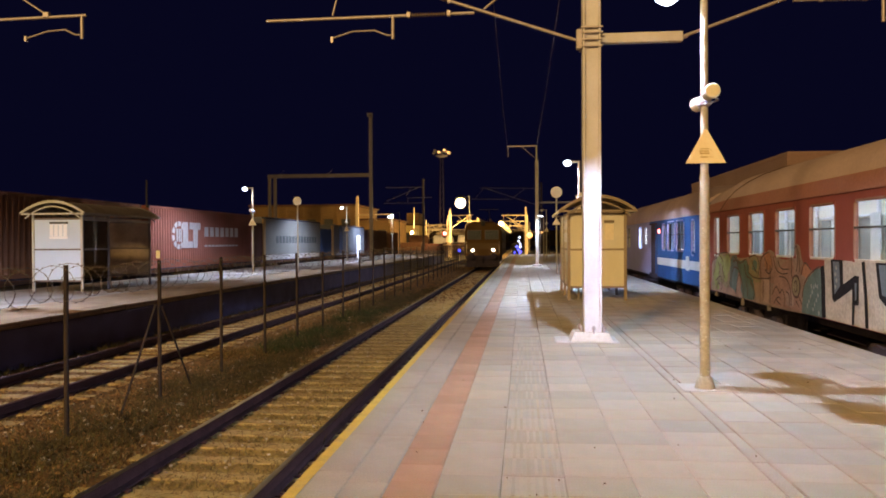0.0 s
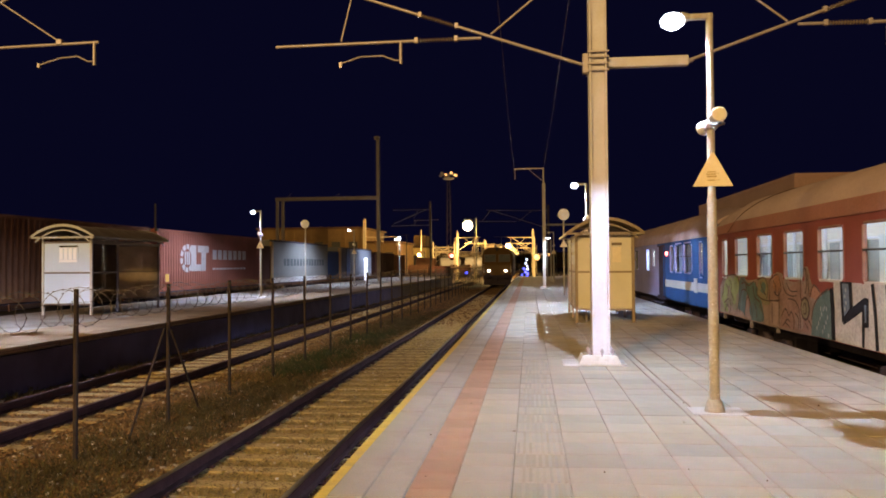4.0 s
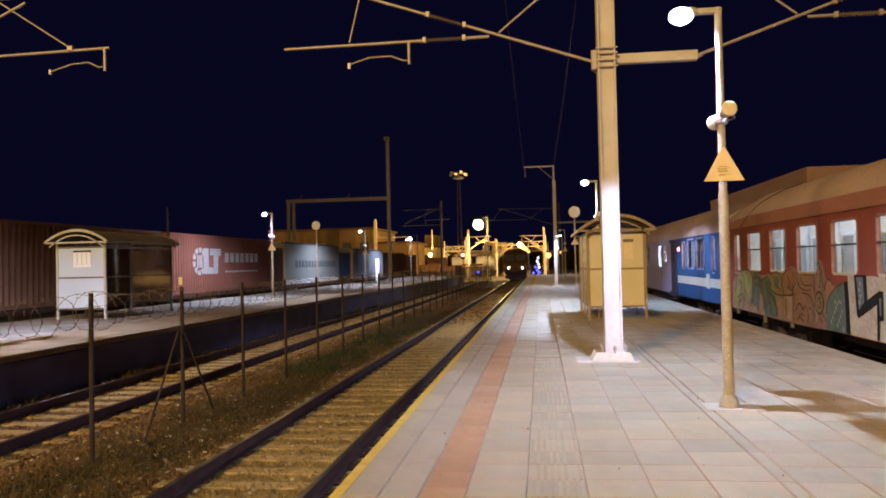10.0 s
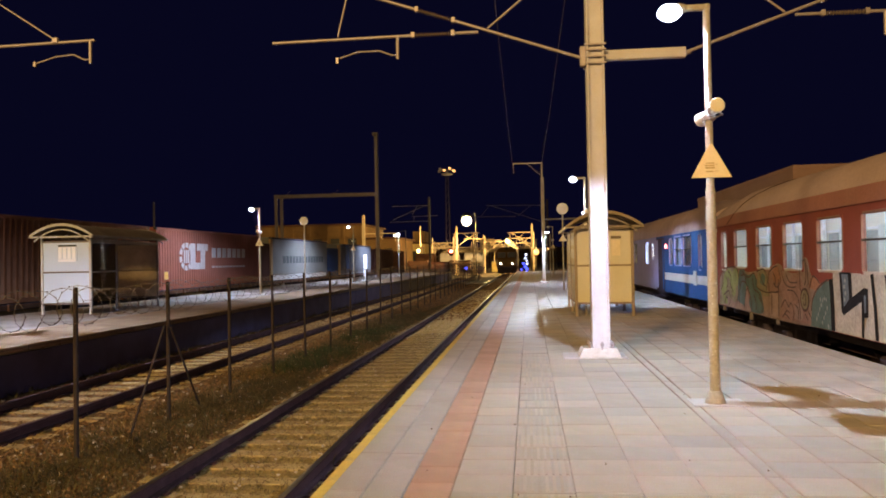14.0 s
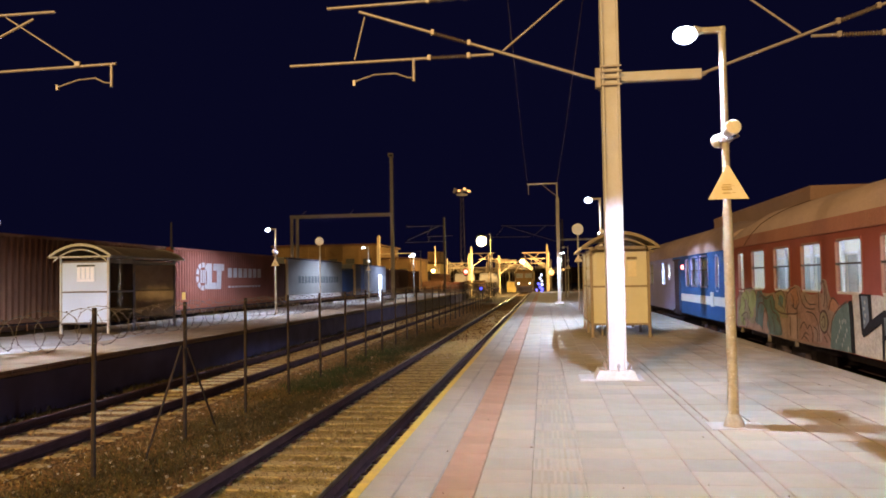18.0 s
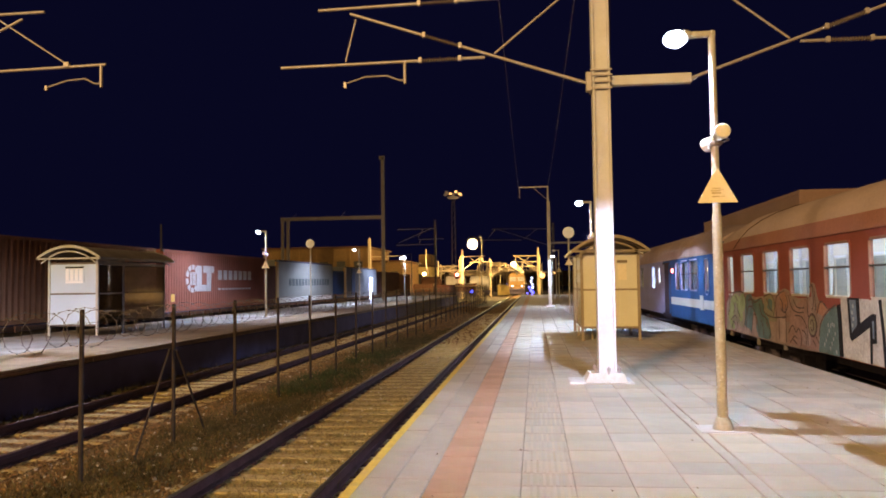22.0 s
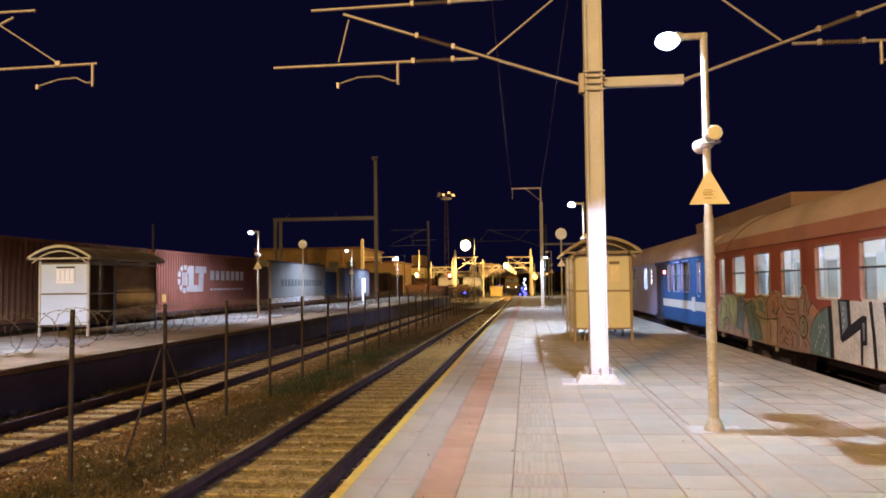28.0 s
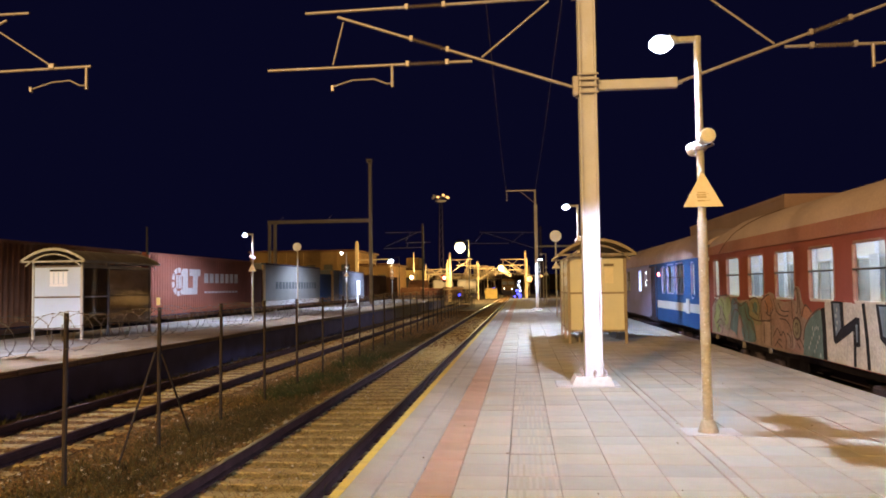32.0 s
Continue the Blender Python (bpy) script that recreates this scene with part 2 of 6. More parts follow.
M_BLUECAR = mat("blue_coach_paint", (0.028, 0.078, 0.225), 0.9, var=0.12, scale=1.5, fine=40, bump=0.05, dirt=(0.022, 0.045, 0.12), dirt_amount=0.5, spec=0.08)
# violet-grey of the coach's far part, with pale sheen and haze put in
M_GREYCAR = mat("violet_grey_sheen_paint", (0.31, 0.31, 0.56), 0.9, var=0.12, scale=1.2, bump=0.05, dirt=(0.19, 0.19, 0.38), dirt_amount=0.5, spec=0.08)
M_STRIPE = mat("white_stripe_paint", (0.45, 0.46, 0.48), 0.5, var=0.1, scale=3)
M_INNER = mat("pale_coach_lining", (0.7, 0.68, 0.62), 0.7, var=0.1, scale=2)
M_UNDER = mat("grimy_underframe", (0.06, 0.05, 0.072), 0.95, var=0.4, scale=5, spec=0.03)
M_ALU = mat("aluminium_window_frame", (0.55, 0.5, 0.45), 0.4, 0.6, var=0.15, scale=9)
# pale copy of the shelter frame, for the end that the lamp lights
M_ARCH = mat("lamplit_shelter_frame", (0.46, 0.46, 0.47), 0.55, 0.1, var=0.2, scale=5)
M_MAST2 = mat("weathered_mast_paint", (0.42, 0.39, 0.36), 0.7, var=0.2, scale=2, dirt=(0.2, 0.16, 0.12), dirt_amount=0.6)
M_WFRAME = mat("grimy_window_frame", (0.22, 0.13, 0.12), 0.85, 0.0, var=0.2, scale=8)
M_COIL = mat("dull_barbed_wire", (0.13, 0.11, 0.1), 0.6, 0.4, var=0.3, scale=20, bump=0)
M_SAND = mat("sandy_track_fill", (0.31, 0.24, 0.08), 0.95, var=0.4, scale=3, fine=45, bump=0.8, dirt=(0.11, 0.075, 0.04), dirt_amount=0.7)
M_SILL = mat("pale_window_sill", (0.5, 0.46, 0.43), 0.6, 0.2, var=0.25, scale=10)
M_CURTAIN = mat("pale_coach_curtain", (0.6, 0.63, 0.66), 0.9, var=0.15, scale=6)
M_CDOOR = mat("grey_compartment_glass", (0.3, 0.34, 0.36), 0.35, var=0.25, scale=3)
M_SHEET = mat("white_notice_paper", (0.82, 0.87, 0.98), 0.6, var=0.05, scale=5, bump=0)
M_LFRAME = mat("lavender_grey_shelter_frame", (0.17, 0.15, 0.16), 0.5, 0.2, var=0.15, scale=8, dirt=(0.1, 0.08, 0.075), dirt_amount=0.6)
# pale warm tone adds the sodium light to the yard masts' own colour
M_YARD = mat("lamplit_yard_paint", (0.46, 0.37, 0.25), 0.7, var=0.15, scale=3)
# yellow of the sodium light put into the wall colour
M_HUTY = mat("lamplit_yellow_wall", (0.6, 0.45, 0.16), 0.9, var=0.2, scale=1)
M_SANDST = mat("sandy_track_gravel", (0.26, 0.205, 0.075), 0.95, var=0.3, scale=9, bump=0.3, rnd=0.4)


def translucent(name, base, share):
    """Roof plastic that lets part of the light straight through."""
    m = mat(name, base, 0.5, var=0.3, scale=3, dirt=tuple(0.5 * k for k in base), dirt_amount=0.7)
    n, l = m.node_tree.nodes, m.node_tree.links
    tr, mix = n.new("ShaderNodeBsdfTransparent"), n.new("ShaderNodeMixShader")
    tr.inputs[0].default_value = (0.9, 0.85, 0.75, 1)
    mix.inputs[0].default_value = share
    l.new(n["Principled BSDF"].outputs[0], mix.inputs[1])
    l.new(tr.outputs[0], mix.inputs[2])
    l.new(mix.outputs[0], n["Material Output"].inputs["Surface"])
    return m


# brown carries the dim sodium light on the far shelter's inner panels
M_DUSK = translucent("sodium_brown_shelter_panel", (0.56, 0.47, 0.36), 0.45)
M_POLY = translucent("clouded_roof_plastic", (0.24, 0.19, 0.15), 0.25)
M_SLAB2 = mat("brown_stained_edge_slab", (0.26, 0.185, 0.125), 0.9, var=0.3, scale=2, bump=0.3, dirt=(0.07, 0.05, 0.04), dirt_amount=0.8, rnd=0.15)
M_LEG = mat("dark_mast_steel", (0.06, 0.05, 0.06), 0.8, var=0.25, scale=3)
# dark tone stands in for the little lamplight on the high tubes
M_SPAN = mat("dim_grey_tube", (0.13, 0.13, 0.15), 0.8, var=0.2, scale=3)
M_CABSHEEN = mat("cab_pane_reflection", (0.2, 0.175, 0.17), 0.5, var=0.2, scale=3)
M_SAND2 = mat("brown_track_fill", (0.17, 0.11, 0.055), 0.95, var=0.4, scale=3, fine=45, bump=0.8, dirt=(0.09, 0.055, 0.03), dirt_amount=0.7)
M_WEED = mat("green_weeds", (0.04, 0.058, 0.024), 0.9, var=0.4, scale=3, bump=0, rnd=0.4)
M_SCRUB = mat("dark_dry_scrub", (0.075, 0.06, 0.028), 0.95, var=0.4, scale=3, bump=0, rnd=0.4)
M_CANT = mat("dusty_red_coach_cantrail", (0.29, 0.14, 0.122), 0.95, var=0.2, scale=0.9, fine=25, bump=0.08, dirt=(0.29, 0.2, 0.18), dirt_amount=0.6, spec=0.06)


# ---------------------------------------------------------------- building tools
def box(bm, x0, x1, y0, y1, z0, z1, bev=0.0):
    v = [bm.verts.new(p) for p in ((x0, y0, z0), (x1, y0, z0), (x1, y1, z0), (x0, y1, z0), (x0, y0, z1), (x1, y0, z1), (x1, y1, z1), (x0, y1, z1))]
    f = [bm.faces.new([v[i] for i in q]) for q in ((3, 2, 1, 0), (4, 5, 6, 7), (0, 1, 5, 4), (1, 2, 6, 5), (2, 3, 7, 6), (3, 0, 4, 7))]
    if bev:
        bmesh.ops.bevel(bm, geom=list({e for k in f for e in k.edges}), offset=bev, segments=1, affect="EDGES", profile=0.5)
    return bm


def boxed(*args):
    return box(bmesh.new(), *args)


def tube(bm, p, q, r, r2=None, n=10, caps=True):
    p, q = Vector(p), Vector(q)
    r2 = r if r2 is None else r2
    turn = (q - p).to_track_quat("Z", "Y").to_matrix()
    rings = []
    for c, rad in ((p, r), (q, r2)):
        rings.append([bm.verts.new(c + turn @ Vector((math.cos(2 * math.pi * i / n) * rad, math.sin(2 * math.pi * i / n) * rad, 0))) for i in range(n)])
    for i in range(n):
        bm.faces.new((rings[0][i], rings[0][(i + 1) % n], rings[1][(i + 1) % n], rings[1][i]))
    if caps:
        bm.faces.new(rings[0][::-1])
        bm.faces.new(rings[1])
    return bm


def tubed(*args, **kw):
    return tube(bmesh.new(), *args, **kw)


def pipe(bm, pts, r, n=8):
    for a, b in zip(pts, pts[1:]):
        tube(bm, a, b, r, n=n)
    return bm


def lathe(bm, p, q, profile, n=14):
    """Rings of (share of the way from p to q, radius)."""
    p, q = Vector(p), Vector(q)
    turn = (q - p).to_track_quat("Z", "Y").to_matrix()
    rings = [[bm.verts.new(p.lerp(q, s) + turn @ Vector((math.cos(2 * math.pi * i / n) * r, math.sin(2 * math.pi * i / n) * r, 0))) for i in range(n)] for s, r in profile]
    for a, b in zip(rings, rings[1:]):
        for i in range(n):
            bm.faces.new((a[i], a[(i + 1) % n], b[(i + 1) % n], b[i]))
    bm.faces.new(rings[0][::-1])
    bm.faces.new(rings[-1])
    return bm


def prism(bm, pts, axis, a, b):
    """A flat outline pushed from a to b along an axis; pts are the other two coordinates in x, y, z order."""
    def at(p, s):
        c = list(p)
        c.insert("xyz".index(axis), s)
        return c
    lo, hi = [bm.verts.new(at(p, a)) for p in pts], [bm.verts.new(at(p, b)) for p in pts]
    n = len(pts)
    fs = [bm.faces.new(lo[::-1]), bm.faces.new(hi)]
    for i in range(n):
        fs.append(bm.faces.new((lo[i], lo[(i + 1) % n], hi[(i + 1) % n], hi[i])))
    bmesh.ops.recalc_face_normals(bm, faces=fs)
    return bm


def prismed(*args):
    return prism(bmesh.new(), *args)


def mesh_of(name, bm, material, smooth=False):
    bmesh.ops.recalc_face_normals(bm, faces=bm.faces[:])
    me = bpy.data.meshes.new(name)
    bm.to_mesh(me)
    bm.free()
    me.materials.append(material)
    if smooth:
        for p in me.polygons:
            p.use_smooth = True
        me.set_sharp_from_angle(angle=radians(40))
    return me


def part(name, bm, material, parent=None, label="", smooth=False):
    ob = new(name, mesh_of(name, bm, material, smooth))
    if parent:
        ob.parent = parent
    if label:
        ob["label"] = label
    return ob


def share(name, me, parent, at):
    ob = new(name, me)
    ob.parent, ob.location = parent, at
    return ob


def thing(name, label, category, at=(0, 0, 0), group="", kind="", turn=0):
    ob = tagged(new(name), label, category, group, kind)
    ob.matrix_world = pose(*at, 0, 0, turn)
    return ob


def merge_pieces(name, verts, faces, material, parent=None, kind="stuff"):
    me = bpy.data.meshes.new(name)
    me.from_pydata(verts, [], faces)
    me.materials.append(material)
    ob = new(name, me)
    ob["kind"] = kind
    if parent:
        ob.parent = parent
    return ob


def setting(name, bm, material, label):
    return tagged(part(name, bm, material), label, name.split("_")[0], kind="structure")


# ---------------------------------------------------------------- ground and platforms
bm = bmesh.new()
v = [bm.verts.new(p) for p in ((-900, -300, GROUND - 0.1), (900, -300, GROUND - 0.1), (900, 1500, GROUND - 0.1), (-900, 1500, GROUND - 0.1))]
bm.faces.new(v)
setting("ground", bm, M_YARDG, "dark trodden earth of a railway yard at night")


def track(name, x, y0, y1, label, parts_to, piece_y, head_m=M_RAILTOP):
    top = thing(name, label, "track", kind="structure")
    head, foot = 0.036, 0.075
    for s in (-0.7525, 0.7525):
        c = x + s
        out = [(c - foot, -0.84), (c + foot, -0.84), (c + foot, -0.825), (c + 0.012, -0.81), (c + 0.012, -0.73), (c + head, -0.715), (c + head, -0.688), (c - head, -0.688), (c - head, -0.715), (c - 0.012, -0.73), (c - 0.012, -0.81), (c - foot, -0.825)]
        part("rail", prismed(out, "y", y0, y1), M_RAIL, top)
        part("rail_head", boxed(c - 0.03, c + 0.03, y0, y1, -0.687, -0.68), head_m, top, "worn bright rail head")
    slab = mesh_of("sleeper", prismed([(-1.25, -0.2), (1.25, -0.2), (1.2, 0), (0.95, 0.006), (0.5, -0.008), (-0.5, -0.008), (-0.95, 0.006), (-1.2, 0)], "y", -0.12, 0.12), M_SLEEPER)
    plate = mesh_of("rail_clip", boxed(-0.11, 0.11, -0.05, 0.05, 0, 0.03, 0.006), M_RUST)
    yy = piece_y
    while yy < parts_to:
        share("sleeper", slab, top, (x, yy, -0.845))
        yy += 0.6
    bm = bmesh.new()
    while yy < y1:
        box(bm, x - 1.25, x + 1.25, yy - 0.12, yy + 0.12, -1.0, -0.845)
        yy += 0.6
    rest = part("far_sleepers", bm, M_SAND2, top)
    rest["kind"] = "stuff"
    bm = bmesh.new()
    for k in range(66):
        for s in (-0.7525, 0.7525):
            for d in (-0.11, 0.11):
                box(bm, x + s + d - 0.035, x + s + d + 0.035, piece_y + k * 0.6 - 0.04, piece_y + k * 0.6 + 0.04, -0.84, -0.82)
    part("rail_clips", bm, M_RAIL, top)["kind"] = "stuff"
    return top


track("track_1", TRACK1, -12, 420, "railway track with brown rails on half-buried concrete sleepers", 60, -11.5)
track("track_2", TRACK2, -12, 99, "railway track with rusty rails beside the far platform wall", 60, -11.3, M_RAIL)
track("track_3", TRACK3, -12, 160, "railway track under the parked coaches", 30, -11.5)
track("track_4", TRACK4, -12, 200, "railway track under the container wagons", 30, -11.5)

# ballast stones, joined
rng = np.random.default_rng(5)


def stones(name, x0, x1, y0, y1, count, lo, hi, material, label, z=GROUND, power=1.0):
    u = rng.random(count) ** power
    cx, cy = rng.uniform(x0, x1, count), y0 + (y1 - y0) * u
    size = rng.uniform(lo, hi, count)
    cube = np.array([(-1, -1, -1), (1, -1, -1), (1, 1, -1), (-1, 1, -1), (-1, -1, 1), (1, -1, 1), (1, 1, 1), (-1, 1, 1)], float) * 0.5
    quad = np.array([(4, 5, 6, 7), (0, 1, 5, 4), (1, 2, 6, 5), (2, 3, 7, 6), (3, 0, 4, 7)])
    p = cube[None] * rng.uniform(0.55, 1.1, (count, 8, 3)) * size[:, None, None] * np.array([1.0, 1.0, 0.75])
    a = rng.uniform(0, 6.28, count)
    c, s = np.cos(a)[:, None], np.sin(a)[:, None]
    px, py = p[..., 0] * c - p[..., 1] * s, p[..., 0] * s + p[..., 1] * c
    verts = np.stack([px + cx[:, None], py + cy[:, None], p[..., 2] + z + size[:, None] * rng.uniform(-0.15, 0.3, (count, 1))], -1).reshape(-1, 3)
    faces = (quad[None] + (np.arange(count) * 8)[:, None, None]).reshape(-1, 4)
    ob = merge_pieces(name, verts.tolist(), faces.tolist(), material)
    return tagged(ob, label, "ballast", kind="stuff")


bm = bmesh.new()
nx, ny = 40, 260
gx = [-9.6 + 8.15 * i / nx for i in range(nx + 1)]
gy = [-12 + 0.4 * j for j in range(40)] + [4 + 76 * (j / (ny - 40)) ** 1.5 for j in range(ny - 39)]
grid = [[bm.verts.new((a, b, GROUND - 0.004 - (0.09 if min(abs(a - TRACK1), abs(a - TRACK2)) < 0.72 else 0) + 0.03 * noise.noise((a * 1.3, b * 1.3, 0)) + 0.02 * noise.noise((a * 5, b * 5, 3)))) for a in gx] for b in gy]
for j in range(ny):
    for i in range(nx):
        bm.faces.new((grid[j][i], grid[j][i + 1], grid[j + 1][i + 1], grid[j + 1][i]))
tagged(part("ballast_bed", bm, M_DIRT, None, "", True), "uneven brown dirt and gravel between the rails", "ballast", kind="structure")
for tx in (TRACK1, TRACK2):
    bm = bmesh.new()
    gx = [tx - 0.66 + 1.32 * i / 14 for i in range(15)]
    gy = [-12 + 0.25 * j for j in range(60)] + [3 + 57 * (j / 360) ** 1.5 for j in range(361)]
    grid = [[bm.verts.new((a, b, -0.876 + 0.026 * noise.noise((a * 1.5, b * 1.5, 7)) + 0.022 * noise.noise((a * 7, b * 7, 3)))) for a in gx] for b in gy]
    for j in range(len(gy) - 1):
        for i in range(14):
            bm.faces.new((grid[j][i], grid[j][i + 1], grid[j + 1][i + 1], grid[j + 1][i]))
    tagged(part("track_fill", bm, M_SAND if tx == TRACK1 else M_SAND2, None, "", True), "sandy fill that half buries the sleepers between the rails", "ballast", kind="structure")
for x0, x1, n in ((-9.4, -8.6, 4000), (-6.9, -3.97, 19000), (-2.3, -1.5, 4500)):
    stones("ballast_stones", x0, x1, 3, 30, n, 0.012, 0.042, M_STONE, "loose brown ballast stones beside the rails", GROUND + 0.006, 1.4)
for x0, x1, gm in ((-8.42, -7.08, M_STONE), (-3.79, -2.45, M_SANDST)):
    stones("track_gravel", x0, x1, 3, 30, 6000, 0.012, 0.044, gm, "sandy gravel lying between the rails", GROUND - 0.01, 1.4)
stones("rear_ballast_stones", -9.4, -1.5, -12, 3, 9000, 0.02, 0.05, M_STONE, "loose brown ballast stones under the near platform edge", GROUND + 0.004)
stones("far_ballast_stones", -9.4, -1.5, 30, 75, 9000, 0.04, 0.09, M_STONE, "loose brown ballast stones further down the line", GROUND - 0.01)
stones("pale_debris", -6.7, -4.1, 5, 30, 260, 0.012, 0.036, M_CONC, "pale stones and scraps scattered on the gravel", GROUND + 0.012, 1.3)
stones("wall_debris", -9.5, -9.15, 5, 45, 260, 0.02, 0.06, M_CONC, "pale crumbs along the foot of the platform wall", GROUND + 0.012, 1.2)
for k, (sx, sy) in enumerate(((-5.25, 11.35), (-5.35, 10.6), (-5.0, 11.0), (-5.7, 10.2), (-4.6, 12.9), (-4.2, 13.6), (-5.9, 12.1), (-4.7, 27.0))):
    bm = bmesh.new()
    bmesh.ops.create_icosphere(bm, subdivisions=2, radius=0.035 + 0.012 * (k % 3))
    for w in bm.verts:
        w.co *= 1 + 0.35 * noise.noise(w.co * 22 + Vector((k, 0, 0)))
        w.co.z *= 0.6
    ob = part("pale_stone", bm, M_CONC, None, "", True)
    ob.location = (sx, sy, GROUND + 0.02)
    tagged(ob, "pale stone lying on the gravel", "stone", "stones in the gravel")

# weeds
def weeds(name, count, x0, x1, y0, y1, h, label, clumps, m=M_GRASS):
    verts, faces = [], []
    centre = [(rng.uniform(x0, x1), rng.uniform(y0, y1)) for _ in range(clumps)]
    for k in range(count):
        cx, cy = centre[rng.integers(clumps)]
        px, py = cx + rng.normal(0, 0.16), cy + rng.normal(0, 0.35)
        a, lean, hh = rng.uniform(0, 6.28), rng.normal(0, 0.09, 2), h * rng.uniform(0.35, 1.2)
        dx, dy = 0.006 * math.cos(a), 0.006 * math.sin(a)
        n = len(verts)
        verts += [(px - dx, py - dy, GROUND - 0.04), (px + dx, py + dy, GROUND - 0.04), (px + lean[0] * 0.5 + dx, py + lean[1] * 0.5 + dy, GROUND + hh * 0.6), (px + lean[0] * 0.5 - dx, py + lean[1] * 0.5 - dy, GROUND + hh * 0.6), (px + lean[0] * 1.6, py + lean[1] * 1.6, GROUND + hh)]
        faces += [(n, n + 1, n + 2, n + 3), (n + 3, n + 2, n + 4)]
    tagged(merge_pieces(name, verts, faces, m), label, "weeds", kind="stuff")


weeds("weeds", 9500, -6.3, -4.3, 6, 40, 0.1, "thin dry weeds along the foot of the fence", 300)
weeds("tall_weeds", 2600, -5.8, -4.6, 16, 27, 0.17, "green weeds growing in the gravel by the fence", 40, M_WEED)
weeds("scrub", 16000, -6.0, -4.4, 5, 34, 0.11, "low dark scrub beside the fence posts", 170, M_SCRUB)
weeds("dry_straw", 9000, -6.9, -4.0, 4.5, 27, 0.06, "short dry straw scattered over the ballast", 900, M_STRAW)
weeds("track_straw", 9000, -3.75, -2.5, 4.5, 25, 0.035, "dry straw lying between the rails", 600, M_STRAW)
weeds("far_track_straw", 5000, -8.5, -7.0, 9, 30, 0.03, "dry straw between the rails of the second track", 400, M_STRAW)
M_PALESTONE = mat("pale_dusty_stone", (0.42, 0.36, 0.3), 0.95, var=0.3, scale=9, bump=0.3, rnd=0.35)
stones("pale_stones", -6.6, -4.2, 5, 32, 420, 0.02, 0.055, M_PALESTONE, "pale stones scattered beside the fence", GROUND + 0.012, 1.2)
stones("pale_gravel", -3.75, -2.5, 5, 30, 160, 0.015, 0.035, M_PALESTONE, "pale stones scattered between the rails", GROUND + 0.02, 1.2)
weeds("edge_weeds", 2600, -1.85, -1.62, 4, 28, 0.17, "tufts of weeds under the platform edge", 60)
weeds("wall_weeds", 1500, -9.5, -9.2, 9, 45, 0.16, "sparse weeds along the far platform wall", 60)

# near platform: body, paving
P1 = thing("platform_1", "paved station platform with a terracotta strip and a yellow edge line", "platform", kind="structure")
part("platform_body", boxed(-1.36, 4.62, -12, 94, -1.1, -0.05), M_JOINT, P1)
part("platform_wall", boxed(-1.40, -1.361, -12, 94, -1.1, -0.1), M_CONC, P1, "stained concrete platform wall")
part("platform_wall", boxed(4.621, 4.66, -12, 94, -1.1, -0.1), M_CONC, P1, "stained concrete platform wall")
part("platform_end", boxed(-1.4, 4.66, 94.002, 94.06, -1.1, -0.1), M_CONC, P1)

# far platform
P2 = thing("platform_2", "far station platform with a worn grey surface and dark wall", "platform", kind="structure")
part("platform_body", boxed(-16.3, -9.66, -12, 96, -1.1, Z2 - 0.01), M_ASPHALT, P2)
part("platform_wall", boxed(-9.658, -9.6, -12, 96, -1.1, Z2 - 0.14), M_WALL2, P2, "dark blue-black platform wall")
part("edge_paving", boxed(-11.9, -10.05, -12, 96, Z2 - 0.008, Z2 - 0.004), M_TANPAVE, P2, "dusty tan strip along the edge")
cap = mesh_of("edge_slab", boxed(-0.25, 0.25, 0, 0.985, -0.12, 0, 0.012), M_SLAB2)
for k in range(106):
    share("edge_slab", cap, P2, (-9.79, -12 + k, Z2 + 0.005 + 0.003 * ((k * 7) % 3)))

# ---------------------------------------------------------------- overhead line
def insulator(name, p, q, parent, n=15):
    prof = [(0, 0.016)]
    for k in range(n):
        s = (k + 0.5) / n
        prof += [(s - 0.022, 0.015), (s - 0.006, 0.036), (s + 0.006, 0.036), (s + 0.018, 0.015)]
    part(name, lathe(bmesh.new(), p, q, prof + [(1, 0.016)], 12), M_INSUL, parent, "ribbed dark insulator", True)


def lerp(p, q, s):
    return tuple(a + (b - a) * s for a, b in zip(p, q))


def cut_tube(p, q, s0, s1, parent, name):
    """A tube with an insulator between the shares s0 and s1."""
    part(name, tubed(p, lerp(p, q, s0), 0.024), M_GALV, parent, "", True)
    part(name, tubed(lerp(p, q, s1), q, 0.024), M_GALV, parent, "", True)
    insulator("insulator", lerp(p, q, s0), lerp(p, q, s1), parent)
    for s in (s0, s1):
        c = lerp(p, q, s)
        part("tube_clamp", boxed(c[0] - 0.03, c[0] + 0.03, c[1] - 0.035, c[1] + 0.035, c[2] - 0.035, c[2] + 0.05, 0.006), M_GALV, parent)


